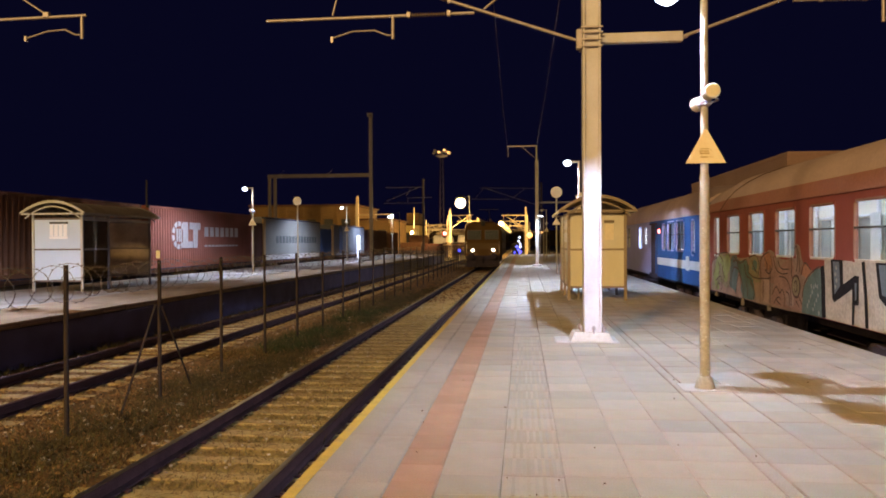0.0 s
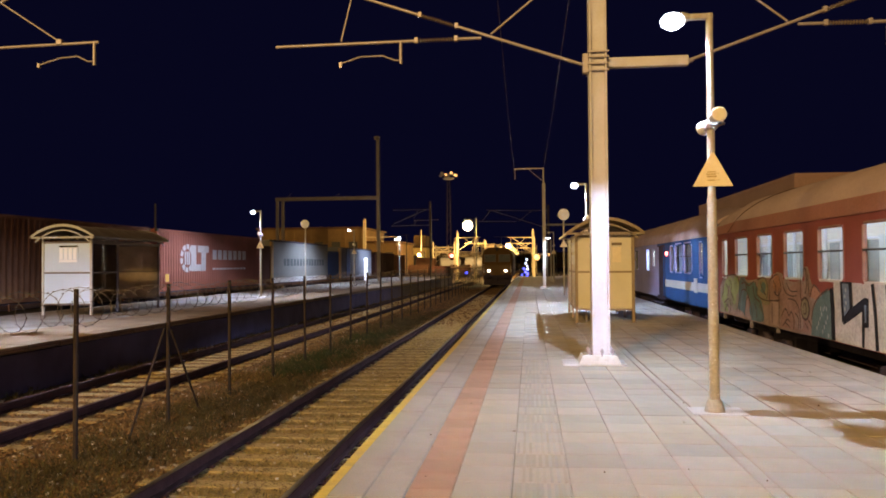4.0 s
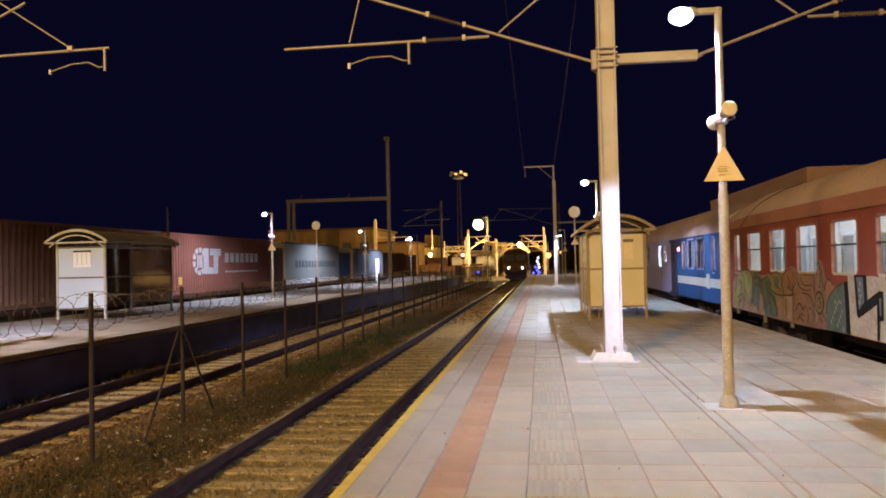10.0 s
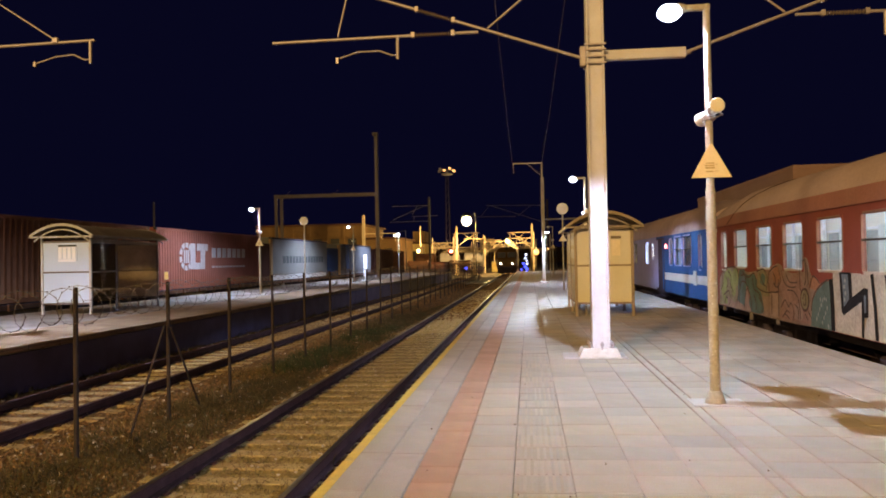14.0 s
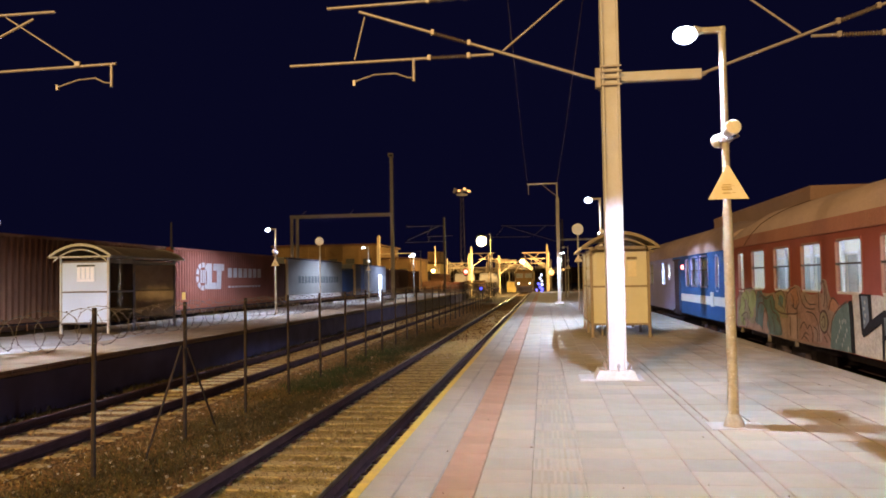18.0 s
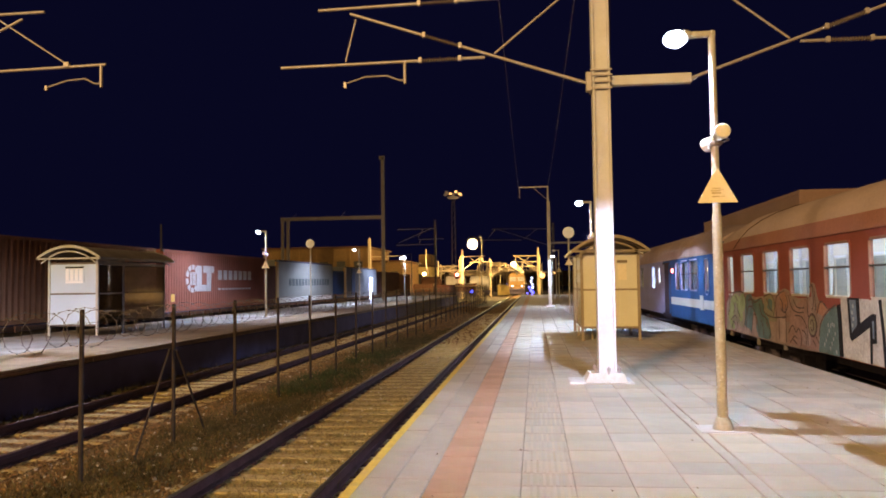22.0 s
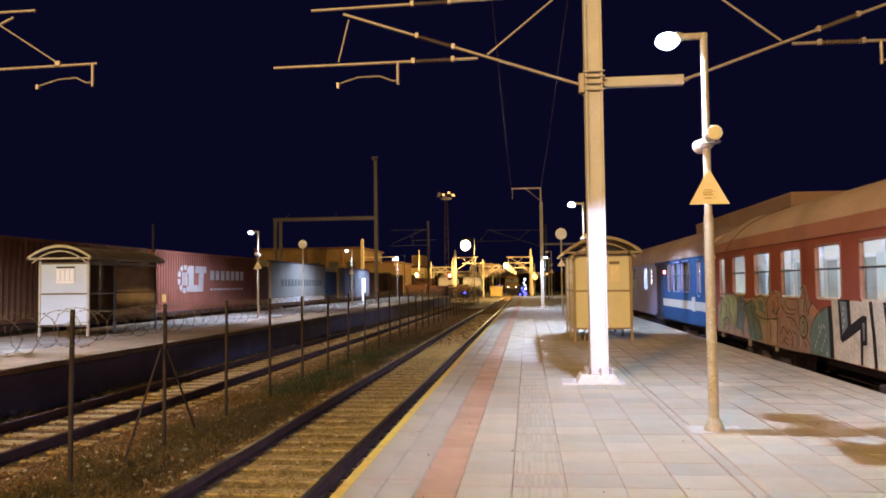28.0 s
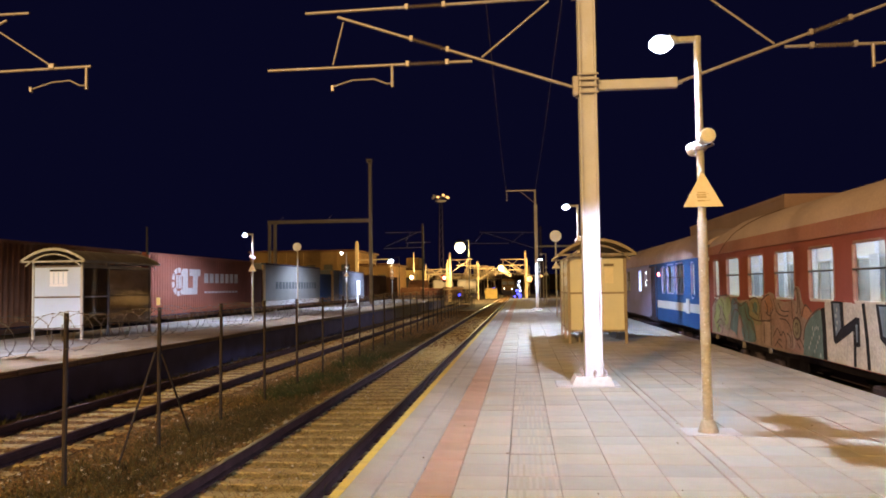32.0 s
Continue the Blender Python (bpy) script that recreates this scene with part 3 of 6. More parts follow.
def cantilever(top, foot, s, reach=1.0):
    """The bracket of tubes on the side s (-1 left, +1 right); foot: where its strut meets the mast."""
    fx, y, fz = foot

    def at(dx, z):
        return (fx + s * dx * reach, y, z)
    cut_tube(at(0, fz), at(3.68, fz + 1.27), 0.525, 0.68, top, "strut_tube")
    cut_tube(at(1.55, fz + 0.47), at(4.82, fz + 0.45), 0.12, 0.31, top, "steady_tube")
    cut_tube(at(-0.1, fz + 1.42), at(4.2, fz + 1.35), 0.485, 0.622, top, "top_tube")
    part("hanger_tube", tubed(at(3.59, fz + 1.18), at(3.76, fz + 0.5), 0.014), M_GALV, top, "", True)
    part("stay_tube", tubed(at(1.4, fz + 0.52), at(0.35, fz + 1.36), 0.017), M_GALV, top, "", True)
    part("drop_bracket", tubed(at(2.81, fz + 0.46), at(2.81, fz + 0.11), 0.026), M_GALV, top, "", True)
    part("registration_arm", pipe(bmesh.new(), [at(2.81, fz + 0.17), at(2.9, fz + 0.17), at(3.1, fz + 0.25), at(3.45, fz + 0.245), at(3.77, fz + 0.15)], 0.014), M_GALV, top, "", True)
    part("wire_clip", boxed(at(3.77, 0)[0] - 0.02, at(3.77, 0)[0] + 0.02, y - 0.03, y + 0.03, fz + 0.08, fz + 0.17), M_GALV, top)


def mast(x, y, label, h=9.0, left=True, right=True):
    top = thing("catenary_mast", label, "mast", group="catenary masts")
    w = 0.13
    part("foundation", boxed(x - 0.56, x + 0.39, y - 0.14, y + 0.5, -0.05, 0.025, 0.012), M_PLINTH, top, "pale concrete foundation slab")
    bm = bmesh.new()
    lo = [bm.verts.new((x - 0.02 + a * 0.315, y + 0.09 + b * 0.26, 0.02)) for a, b in ((-1, -1), (1, -1), (1, 1), (-1, 1))]
    hi = [bm.verts.new((x - 0.02 + a * 0.25, y + 0.06 + b * 0.24, 0.16)) for a, b in ((-1, -1), (1, -1), (1, 1), (-1, 1))]
    bm.faces.new(lo[::-1]), bm.faces.new(hi)
    for i in range(4):
        bm.faces.new((lo[i], lo[(i + 1) % 4], hi[(i + 1) % 4], hi[i]))
    part("plinth", bm, M_PLINTH, top, "white tapered mast plinth")
    part("column", boxed(x - w + 0.035, x + w - 0.035, y - 0.13, y + 0.13, 0.15, h), M_MAST, top)
    for s in (-1, 1):
        part("flange", boxed(x + s * (w - 0.016) - 0.016, x + s * (w - 0.016) + 0.016, y - 0.165, y + 0.165, 0.15, h, 0.004), M_MAST, top)
    part("cap_plate", boxed(x - w - 0.02, x + w + 0.02, y - 0.18, y + 0.18, h + 0.002, h + 0.022), M_GALV, top)
    for a, b in ((-0.17, -0.14), (0.01, -0.175), (0.17, -0.14), (-0.17, 0.2), (0.17, 0.2)):
        part("anchor_bolt", lathe(bmesh.new(), (x + a, y + b, 0.14), (x + a, y + b, 0.26), [(0, 0.016), (0.5, 0.016), (0.5, 0.028), (0.8, 0.028), (0.8, 0.013), (1, 0.013)], 8), M_GALV, top)
    for z in (4.42, 4.52, 4.62, 4.70, 5.98, 6.06):
        part("clamp_band", boxed(x - w - 0.03, x + w + 0.03, y - 0.19, y - 0.168, z, z + 0.022), M_GALV, top)
        part("clamp_band", boxed(x - w - 0.03, x + w + 0.03, y + 0.168, y + 0.19, z, z + 0.022), M_GALV, top)
    part("cable", pipe(bmesh.new(), [(x + w + 0.02, y - 0.05, 4.8), (x + w + 0.03, y - 0.05, 5.6), (x + w + 0.05, y - 0.05, 6.4), (x + w + 0.02, y - 0.05, 7.5)], 0.008, 6), M_DARK, top)
    if left:
        part("hinge_bracket", boxed(x - w - 0.09, x - w - 0.002, y - 0.06, y + 0.06, 4.42, 4.72, 0.01), M_GALV, top)
        cantilever(top, (x - w - 0.08, y, 4.56), -1)
        part("top_bracket", boxed(x - w - 0.09, x - w - 0.002, y - 0.05, y + 0.05, 5.92, 6.05, 0.01), M_GALV, top)
    if right:
        part("outrigger", boxed(x + w + 0.002, x + w + 1.215, y - 0.06, y + 0.06, 4.49, 4.64, 0.01), M_MAST, top, "tan steel outrigger beam")
        part("end_hinge", tubed((x + w + 1.215, y, 4.56), (x + w + 1.285, y, 4.58), 0.035), M_GALV, top)
        cantilever(top, (x + w + 1.255, y, 4.58), 1)
        part("top_bracket", boxed(x + w + 0.002, x + w + 1.2, y - 0.04, y + 0.04, 5.95, 6.05, 0.01), M_MAST, top)
    return top


mast(1.045, 12.0, "tall cream steel catenary mast on a white platform plinth")
m2 = thing("catenary_mast", "grey catenary mast with a lamp and a high crossarm", "mast", group="catenary masts")
part("column", boxed(0.81, 1.0, 48.32, 48.58, 0, 6.5), M_MAST2, m2)
part("top_post", boxed(0.84, 0.93, 48.38, 48.5, 6.502, 7.45), M_MAST2, m2)
part("sign_beam", boxed(1.002, 3.0, 48.4, 48.5, 3.85, 3.97), M_SPAN, m2, "level grey beam over the platform")
part("crossarm", boxed(-0.9, 0.838, 48.42, 48.48, 7.36, 7.43), M_GALV, m2)
part("brace", tubed((0.8, 48.45, 6.65), (0.0, 48.45, 7.36), 0.02), M_GALV, m2)
part("hanger", tubed((-0.85, 48.45, 6.75), (-0.85, 48.45, 7.36), 0.02), M_GALV, m2)
part("plinth", boxed(0.6, 1.18, 48.15, 48.75, -0.04, 0.12, 0.03), M_PLINTH, m2)
part("lamp_arm", boxed(0.98, 1.02, 47.5, 48.298, 3.1, 3.14), M_GALV, m2)
part("lamp_head", boxed(0.94, 1.26, 47.26, 47.56, 3.08, 3.14, 0.01), M_DARK, m2)
M_LED = glow("led_lens", (0.95, 0.97, 1.0), 10)
part("lens", boxed(0.97, 1.23, 47.28, 47.54, 3.03, 3.078), M_LED, m2, "bright white lamp lens")
mast(-11.6, 12.0, "catenary mast at the edge of the far platform", left=False, right=False)
far = thing("catenary_bracket", "tan tube cantilever bracket carried out over the second track", "mast", group="catenary masts")
cut_tube((-11.45, 12, 5.14), (-6.97, 12, 5.21), 0.25, 0.38, far, "steady_tube")
cut_tube((-11.45, 12, 4.7), (-8.45, 12, 6.05), 0.4, 0.6, far, "strut_tube")
cut_tube((-11.45, 12, 6.13), (-8.06, 12, 6.15), 0.3, 0.5, far, "top_tube")
part("hanger_tube", tubed((-7.65, 12, 5.24), (-8.95, 12, 6.1), 0.014), M_GALV, far, "", True)
part("drop_bracket", tubed((-7.05, 12, 5.2), (-7.05, 12, 4.83), 0.026), M_GALV, far, "", True)
part("registration_arm", pipe(bmesh.new(), [(-7.05, 12, 4.9), (-7.16, 12, 4.9), (-7.34, 12, 4.99), (-7.65, 12, 4.97), (-8.01, 12, 4.87)], 0.014), M_GALV, far, "", True)
part("wire_clip", boxed(-8.03, -7.99, 11.97, 12.03, 4.82, 4.9), M_GALV, far)
part("tube_clamp", boxed(-7.7, -7.6, 11.96, 12.04, 5.19, 5.28, 0.008), M_GALV, far)


def wire(name, pts, r, label):
    tagged(part(name, pipe(bmesh.new(), pts, r, 5), M_COIL), label, "wire", "overhead wires")


wire("feeder_wire", [(-0.4, -12, 7.3), (-0.57, 12, 7.0), (-0.72, 30, 6.75), (-0.85, 48.45, 6.9)], 0.007, "thin overhead feeder wire running along the platform")
wire("feeder_wire", [(0.9, -12, 7.6), (0.9, 12, 7.3), (0.9, 30, 7.1), (0.9, 48.45, 7.4)], 0.007, "thin overhead feeder wire running to the next mast")


# ---------------------------------------------------------------- lamp posts
def lamp_post(x, y, z, label, lit=True, signs=True, base=True):
    top = thing("lamp_post", label, "lamp post", (x, y, z), "platform lamp posts")
    part("pole", lathe(bmesh.new(), (0, 0, 0), (0, 0, 4.1), [(0, 0.056), (0.02, 0.054), (0.53, 0.05), (0.54, 0.04), (1, 0.036)], 14), M_POLE, top, "", True)
    part("foot", lathe(bmesh.new(), (0, 0, 0.012), (0, 0, 0.135), [(0, 0.105), (0.2, 0.1), (0.75, 0.078), (1, 0.062)], 14), M_POLE, top, "flared foot with chipped paint", True)
    part("arm", boxed(-0.24, 0.035, -0.03, 0.03, 4.04, 4.1, 0.008), M_POLE, top)
    part("housing", lathe(bmesh.new(), (-0.2, 0, 4.07), (-0.28, 0, 4.07), [(0, 0.035), (0.5, 0.05), (1, 0.06)], 12), M_POLE, top, "", True)
    part("lens", lathe(bmesh.new(), (-0.37, 0, 4.12), (-0.37, 0, 3.945), [(0, 0.03), (0.1, 0.08), (0.3, 0.115), (0.5, 0.125), (0.7, 0.115), (0.9, 0.07), (1, 0.03)], 20), M_LED if lit else M_WHITE, top, "glowing white lens" if lit else "unlit lens", True)
    chips = random.Random(int(y * 10))
    for k in range(26 if base else 0):
        a, z0 = chips.uniform(3.3, 6.1), 0.15 + 1.9 * chips.random() ** 1.6
        h, w = chips.uniform(0.006, 0.022), chips.uniform(0.05, 0.11)
        r = 0.0566 - 0.0028 * z0
        ring = [(r * math.cos(a + w * j), r * math.sin(a + w * j)) for j in (-1, 0, 1)]
        part("paint_chip", prismed(ring + [(px * 0.96, py * 0.96) for px, py in reversed(ring)], "z", z0, z0 + h), M_PLINTH, top)
    if base:
        part("base_plate", boxed(-0.24, 0.3, -0.16, 0.24, 0.0, 0.012, 0.003), M_PLINTH, top, "pale concrete base slab")
    if signs:
        sign = part("warning_sign", prismed([(-0.2, 2.31), (0.2, 2.31), (0.012, 2.655), (-0.012, 2.655)], "y", -0.066, -0.062), M_SIGNY, top, "yellow triangular warning plate with faded print")
        for k, (a, b, c, d) in enumerate(((-0.055, 0.03, 2.45, 2.462), (-0.065, 0.03, 2.425, 2.44), (-0.06, 0.035, 2.40, 2.418), (-0.055, 0.02, 2.365, 2.378), (0.03, 0.07, 2.37, 2.376), (0.035, 0.06, 2.44, 2.446))):
            part("faded_print", boxed(a, b, -0.0685, -0.0662, c, d), M_INK, sign)
        part("sign_bracket", boxed(-0.03, 0.03, -0.062, -0.04, 2.4, 2.56), M_GALV, top)
        for p, q, r in (((0.0, -0.13, 2.98), (0.01, -0.33, 3.0), 0.076), ((0.03, 0.08, 2.98), (-0.03, 0.25, 2.95), 0.075)):
            sp = part("loudspeaker", lathe(bmesh.new(), p, q, [(0, r * 0.5), (0.08, r * 0.72), (0.5, r * 0.85), (0.85, r), (0.97, r), (1.0, r * 0.92)], 18), M_WHITE, top, "white horn loudspeaker", True)
            e = lerp(p, q, 1.02)
            part("grille", lathe(bmesh.new(), lerp(p, q, 1.003), e, [(0, r * 0.88), (1, r * 0.84)], 18), M_CREAM, sp, "cream front disc")
            part("speaker_bracket", pipe(bmesh.new(), [(0, 0, 2.925), (q[0] * 0.7, q[1] * 0.5, 2.9), (q[0] * 0.7 + 0.09, q[1] * 0.5, 2.93), lerp(p, q, 0.5)], 0.011, 6), M_GALV, top)
        part("clamp", boxed(-0.06, 0.06, -0.06, 0.06, 2.9, 2.95, 0.008), M_GALV, top)
    return top


lamp_post(1.86, 8.26, 0, "grey lamp post with a lit lamp, loudspeakers and a triangular sign")
lamp_post(1.82, 25.4, 0, "lit lamp post with loudspeakers standing behind the shelter")
lamp_post(1.95, 64, 0, "unlit lamp post with a triangular sign far down the platform", lit=False)
lamp_post(1.95, 86, 0, "lit lamp post near the end of the platform")
for xx, yy in ((-12.35, 16.1), (-12.7, 35.9), (-12.95, 56.9), (-13.2, 78.8)):
    lamp_post(xx, yy, Z2, "lit lamp post on the far platform")


def round_sign(x, y, z, h, r, label):
    top = thing("round_sign", label, "sign", (x, y, z), "round platform signs")
    part("pole", tubed((0, 0, 0), (0, 0, h), 0.04), M_POLE, top, "", True)
    part("disc", lathe(bmesh.new(), (0, -0.09, h), (0, -0.05, h), [(0, r * 0.96), (0.3, r), (1, r)], 28), M_WHITE, top, "pale round plate", True)
    part("rim", lathe(bmesh.new(), (0, -0.05, h), (0, 0.03, h), [(0, r * 0.9), (1, r * 0.8)], 28), M_DARK, top)
    return top


rs = round_sign(1.62, 37.5, 0, 3.85, 0.27, "pale round sign on a pole beside the shelter")
part("warning_sign", prismed([(-0.2, 2.31), (0.2, 2.31), (0, 2.65)], "y", -0.05, -0.045), M_SIGNY, rs, "yellow triangular plate")
round_sign(-10.9, 37.2, Z2, 3.5, 0.21, "pale round sign on a tall pole at the far platform edge")


# ---------------------------------------------------------------- shelters
def shelter(x0, x1, y0, y1, z, label, panel, open_side, side_glass, M_FRAME=M_FRAME, h=2.3, M_ROOF=M_ROOFS, front_m=None, mid=None, end_m=None):
    """A bus-stop-like shelter; open_side: +1 opens to +x, -1 to -x."""
    top = thing("platform_shelter", label, "shelter", (0, 0, z), "platform shelters")
    mid = mid or (y0 + y1) / 2
    for px in (x0, x1):
        for py in (y0, mid, y1):
            part("post", boxed(px - 0.035, px + 0.035, py - 0.035, py + 0.035, 0, h, 0.006), front_m if front_m and py == y0 else M_FRAME, top)
            part("foot_plate", boxed(px - 0.07, px + 0.07, py - 0.07, py + 0.07, 0, 0.012), M_FRAME, top)
    # end walls in two panels
    for py, s in ((y0, -1), (y1, 1)):
        for a, b in ((0.36, 1.28), (1.33, 2.22)):
            part("panel", boxed(x0 + 0.04, x1 - 0.04, py - 0.012, py + 0.012, a, b), panel if s < 0 else end_m or panel, top)
        for a in (0.31, 1.28, 2.22):
            part("rail", boxed(x0 + 0.036, x1 - 0.036, py - 0.022, py + 0.022, a, a + 0.05, 0.004), M_FRAME, top)
    back = x0 if open_side > 0 else x1
    for a, b in ((y0, mid), (mid, y1)):
        for c, d in ((0.36, 1.28), (1.33, 2.22)):
            part("panel", boxed(back - 0.01, back + 0.01, a + 0.04, b - 0.04, c, d), side_glass, top)
        for c in (0.31, 1.28, 2.22):
            part("rail", boxed(back - 0.02, back + 0.02, a + 0.036, b - 0.036, c, c + 0.05, 0.004), M_FRAME, top)
    front = x1 if open_side > 0 else x0
    part("beam", boxed(front - 0.03, front + 0.03, y0 + 0.036, y1 - 0.036, 2.2, 2.29, 0.005), M_FRAME, top)
    part("bench", boxed(back + open_side * 0.12 if open_side > 0 else back - 0.5, back + 0.5 if open_side > 0 else back - 0.12, y0 + 0.25, y1 - 0.25, 0.42, 0.46, 0.01), M_ROOFS, top, "slatted bench")
    for py in (y0 + 0.5, y1 - 0.5):
        part("bench_leg", boxed(back + open_side * 0.28 - 0.02, back + open_side * 0.28 + 0.02, py - 0.02, py + 0.02, 0, 0.42), M_FRAME, top)
    # curved roof
    cx, hw, rise = (x0 + x1) / 2, (x1 - x0) / 2 + 0.24, 0.36
    n = 16

    def arc(k, lift):
        u = -1 + 2 * k / n
        return (cx + u * hw, h + lift + rise * (1 - u * u))
    # the sheet stops short of the gutter behind it
    ks = [0.6, *range(1, n + 1)]
    pts = [arc(k, 0.02) for k in ks] + [arc(k, -0.005) for k in reversed(ks)]
    part("roof_sheet", prismed(pts, "y", y0 - 0.25, y1 + 0.25), M_ROOF, top, "curved ribbed roof sheet", True)
    ribs = 7
    for k in range(ribs):
        py = y0 - 0.27 + (y1 - y0 + 0.54) * k / (ribs - 1)
        pts = [arc(i, 0.05 if k in (0, ribs - 1) else 0.026) for i in range(n + 1)] + [arc(i, -0.03) for i in range(n, -1, -1)]
        part("roof_rib", prismed(pts, "y", py - 0.025, py + 0.025), front_m if front_m and k == 0 else M_FRAME, top)
    for py in (y0 - 0.26, y1 + 0.26):
        pts = [arc(i, -0.1) for i in range(n + 1)] + [arc(i, -0.14) for i in range(n, -1, -1)]
        pts = [(cx + (px - cx) * 0.86, pz - 0.02) for px, pz in pts]
        m = front_m if front_m and py < y0 else M_FRAME
        part("roof_arch", prismed(pts, "y", py - 0.02, py + 0.02), m, top)
        part("tie_bar", boxed(cx - hw, cx + hw, py - 0.02, py + 0.02, h - 0.03, h + 0.02), m, top)
    for s in (-1, 1):
        part("gutter", boxed(cx + s * hw - 0.03, cx + s * hw + 0.03, y0 - 0.3, y1 + 0.3, h - 0.04, h + 0.035, 0.008), M_FRAME, top)
    return top


hut = shelter(1.2, 2.64, 20.5, 24.4, 0, "cream-panelled platform shelter with a curved roof", M_CREAM, 1, M_CREAM, M_ROOF=M_POLY)
part("notice", boxed(2.12, 2.34, 20.474, 20.486, 1.55, 1.95, 0.003), M_SIGNY, hut, "faded notice sheet")
part("notice_band", boxed(2.1, 2.36, 20.47, 20.486, 1.99, 2.06, 0.003), M_ROOFS, hut)
# white sheets in place of lamplight that shows through slits in the side
for yy in (20.95, 21.5, 22.05):
    for z in (1.5, 1.85):
        part("notice", boxed(1.18, 1.188, yy, yy + 0.36, z, z + 0.26, 0.002), M_WHITE, hut, "white sheet fixed to a panel")
# front frame pale as if lamplit, inner panels brown as in dim light
sh = shelter(-15.0, -13.42, 22.7, 27.05, Z2, "platform shelter with a white end wall on the far platform", M_PANELW, 1, M_DUSK, M_LFRAME, 2.4, front_m=M_ARCH, mid=24.22, end_m=M_DUSK)
for c, d in ((0.36, 1.28), (1.33, 2.22)):
    part("glazing", boxed(-13.43, -13.42, 22.75, 24.17, c, d), M_SMOKED, sh, "smoked side glazing")
part("mid_rail", boxed(-13.445, -13.405, 22.74, 24.17, 1.28, 1.33), M_LFRAME, sh)
part("notice_rail", boxed(-14.46, -13.86, 22.672, 22.686, 2.1, 2.15, 0.003), M_DARK, sh)
for k in range(4):
    part("notice", boxed(-14.45 + k * 0.15, -14.335 + k * 0.15, 22.662, 22.671, 1.72, 2.09, 0.002), M_SHEET, sh, "white sheet fixed to a panel")
    part("notice_clip", boxed(-14.42 + k * 0.15, -14.37 + k * 0.15, 22.655, 22.671, 2.09, 2.12, 0.002), M_DARK, sh)
part("notice_board", boxed(-14.5, -13.83, 22.6715, 22.685, 1.66, 2.1, 0.003), M_PANELW, sh)
part("notice", boxed(-14.46, -13.87, 22.664, 22.671, 1.63, 1.71), M_SHEET, sh)


# ---------------------------------------------------------------- fence with barbed coils
F = thing("fence", "rusty post fence with barbed wire coils between the tracks", "fence")
post = mesh_of("post", tubed((0, 0, 0), (0, 0, 2.15), 0.031, 0.028, 10), M_POST, True)
ys = [8.95 + 2.44 * k for k in range(-8, 34)]
for k, yy in enumerate(ys):
    ob = share("post", post, F, (-5.5, yy, GROUND - 0.02))
    ob.rotation_euler = (radians(random.uniform(-0.5, 0.5)), radians(random.uniform(-0.6, 0.6)), 0)
for a, b in (((-5.5, 11.28, 0.6), (-5.5, 10.18, GROUND - 0.03)), ((-5.5, 11.5, 0.55), (-5.5, 12.55, GROUND - 0.03))):
    part("brace", tubed(a, b, 0.017), M_POST, F)
part("tag", boxed(-5.53, -5.47, 11.37, 11.375, 1.3, 1.42), M_CREAM, F, "small yellow tag on a post")
for z in (-0.45, 0.1, 0.65, 1.1):
    part("line_wire", tubed((-5.5, ys[0], z), (-5.5, ys[-1], z), 0.0025, n=4), M_POST, F)
coil_rng = random.Random(3)
step, radius = 0.36, 0.205
bm = bmesh.new()
prev, wob = None, 0.0
for k in range(int(74 / step * 14)):
    a = 2 * math.pi * k / 14
    wob = 0.93 * wob + coil_rng.uniform(-0.012, 0.012)
    r = radius + wob + 0.025 * math.sin(k * 0.057)
    p = (-5.5 + r * math.sin(a), -9 + k / 14 * step + 0.06 * math.sin(k * 0.13) + wob, 1.05 + r * math.cos(a))
    if prev:
        tube(bm, prev, p, 0.0035, n=3, caps=False)
        if 16 < p[1] + 9 < 40:
            d = coil_rng.uniform(-0.012, 0.012)
            box(bm, p[0] - 0.003, p[0] + 0.003, p[1] - 0.013, p[1] + 0.013, p[2] - 0.005 + d, p[2] + 0.005 + d)
    prev = p
part("barbed_coil", bm, M_COIL, F, "grey coil of barbed tape")


# ---------------------------------------------------------------- coaches
M_STRIP = glow("coach_ceiling_strip", (0.97, 1.0, 0.97), 20.0)
ZB, ZR = 0.22, 2.27          # foot and top of a coach side


def bogie(parent, x, y):
    b = part("bogie", boxed(x - 1.05, x + 1.05, y - 1.5, y + 1.5, -0.3, 0.0, 0.03), M_UNDER, parent)
    for dy in (-1.25, 1.25):
        for s in (-1, 1):
            part("wheel", lathe(bmesh.new(), (x + s * 0.69, y + dy, -0.22), (x + s * 0.82, y + dy, -0.22), [(0, 0.48), (0.25, 0.48), (0.3, 0.45), (0.8, 0.45), (1, 0.4)], 20), M_UNDER, b, "", True)
            part("axle_box", boxed(x + s * 1.06, x + s * 1.2, y + dy - 0.16, y + dy + 0.16, -0.36, -0.06, 0.02), M_UNDER, b)
    for s in (-1, 1):
        part("spring", lathe(bmesh.new(), (x + s * 1.13, y, -0.42), (x + s * 1.13, y, -0.02), [(0, 0.1), (0.2, 0.13), (0.4, 0.1), (0.6, 0.13), (0.8, 0.1), (1, 0.13)], 10), M_UNDER, b)


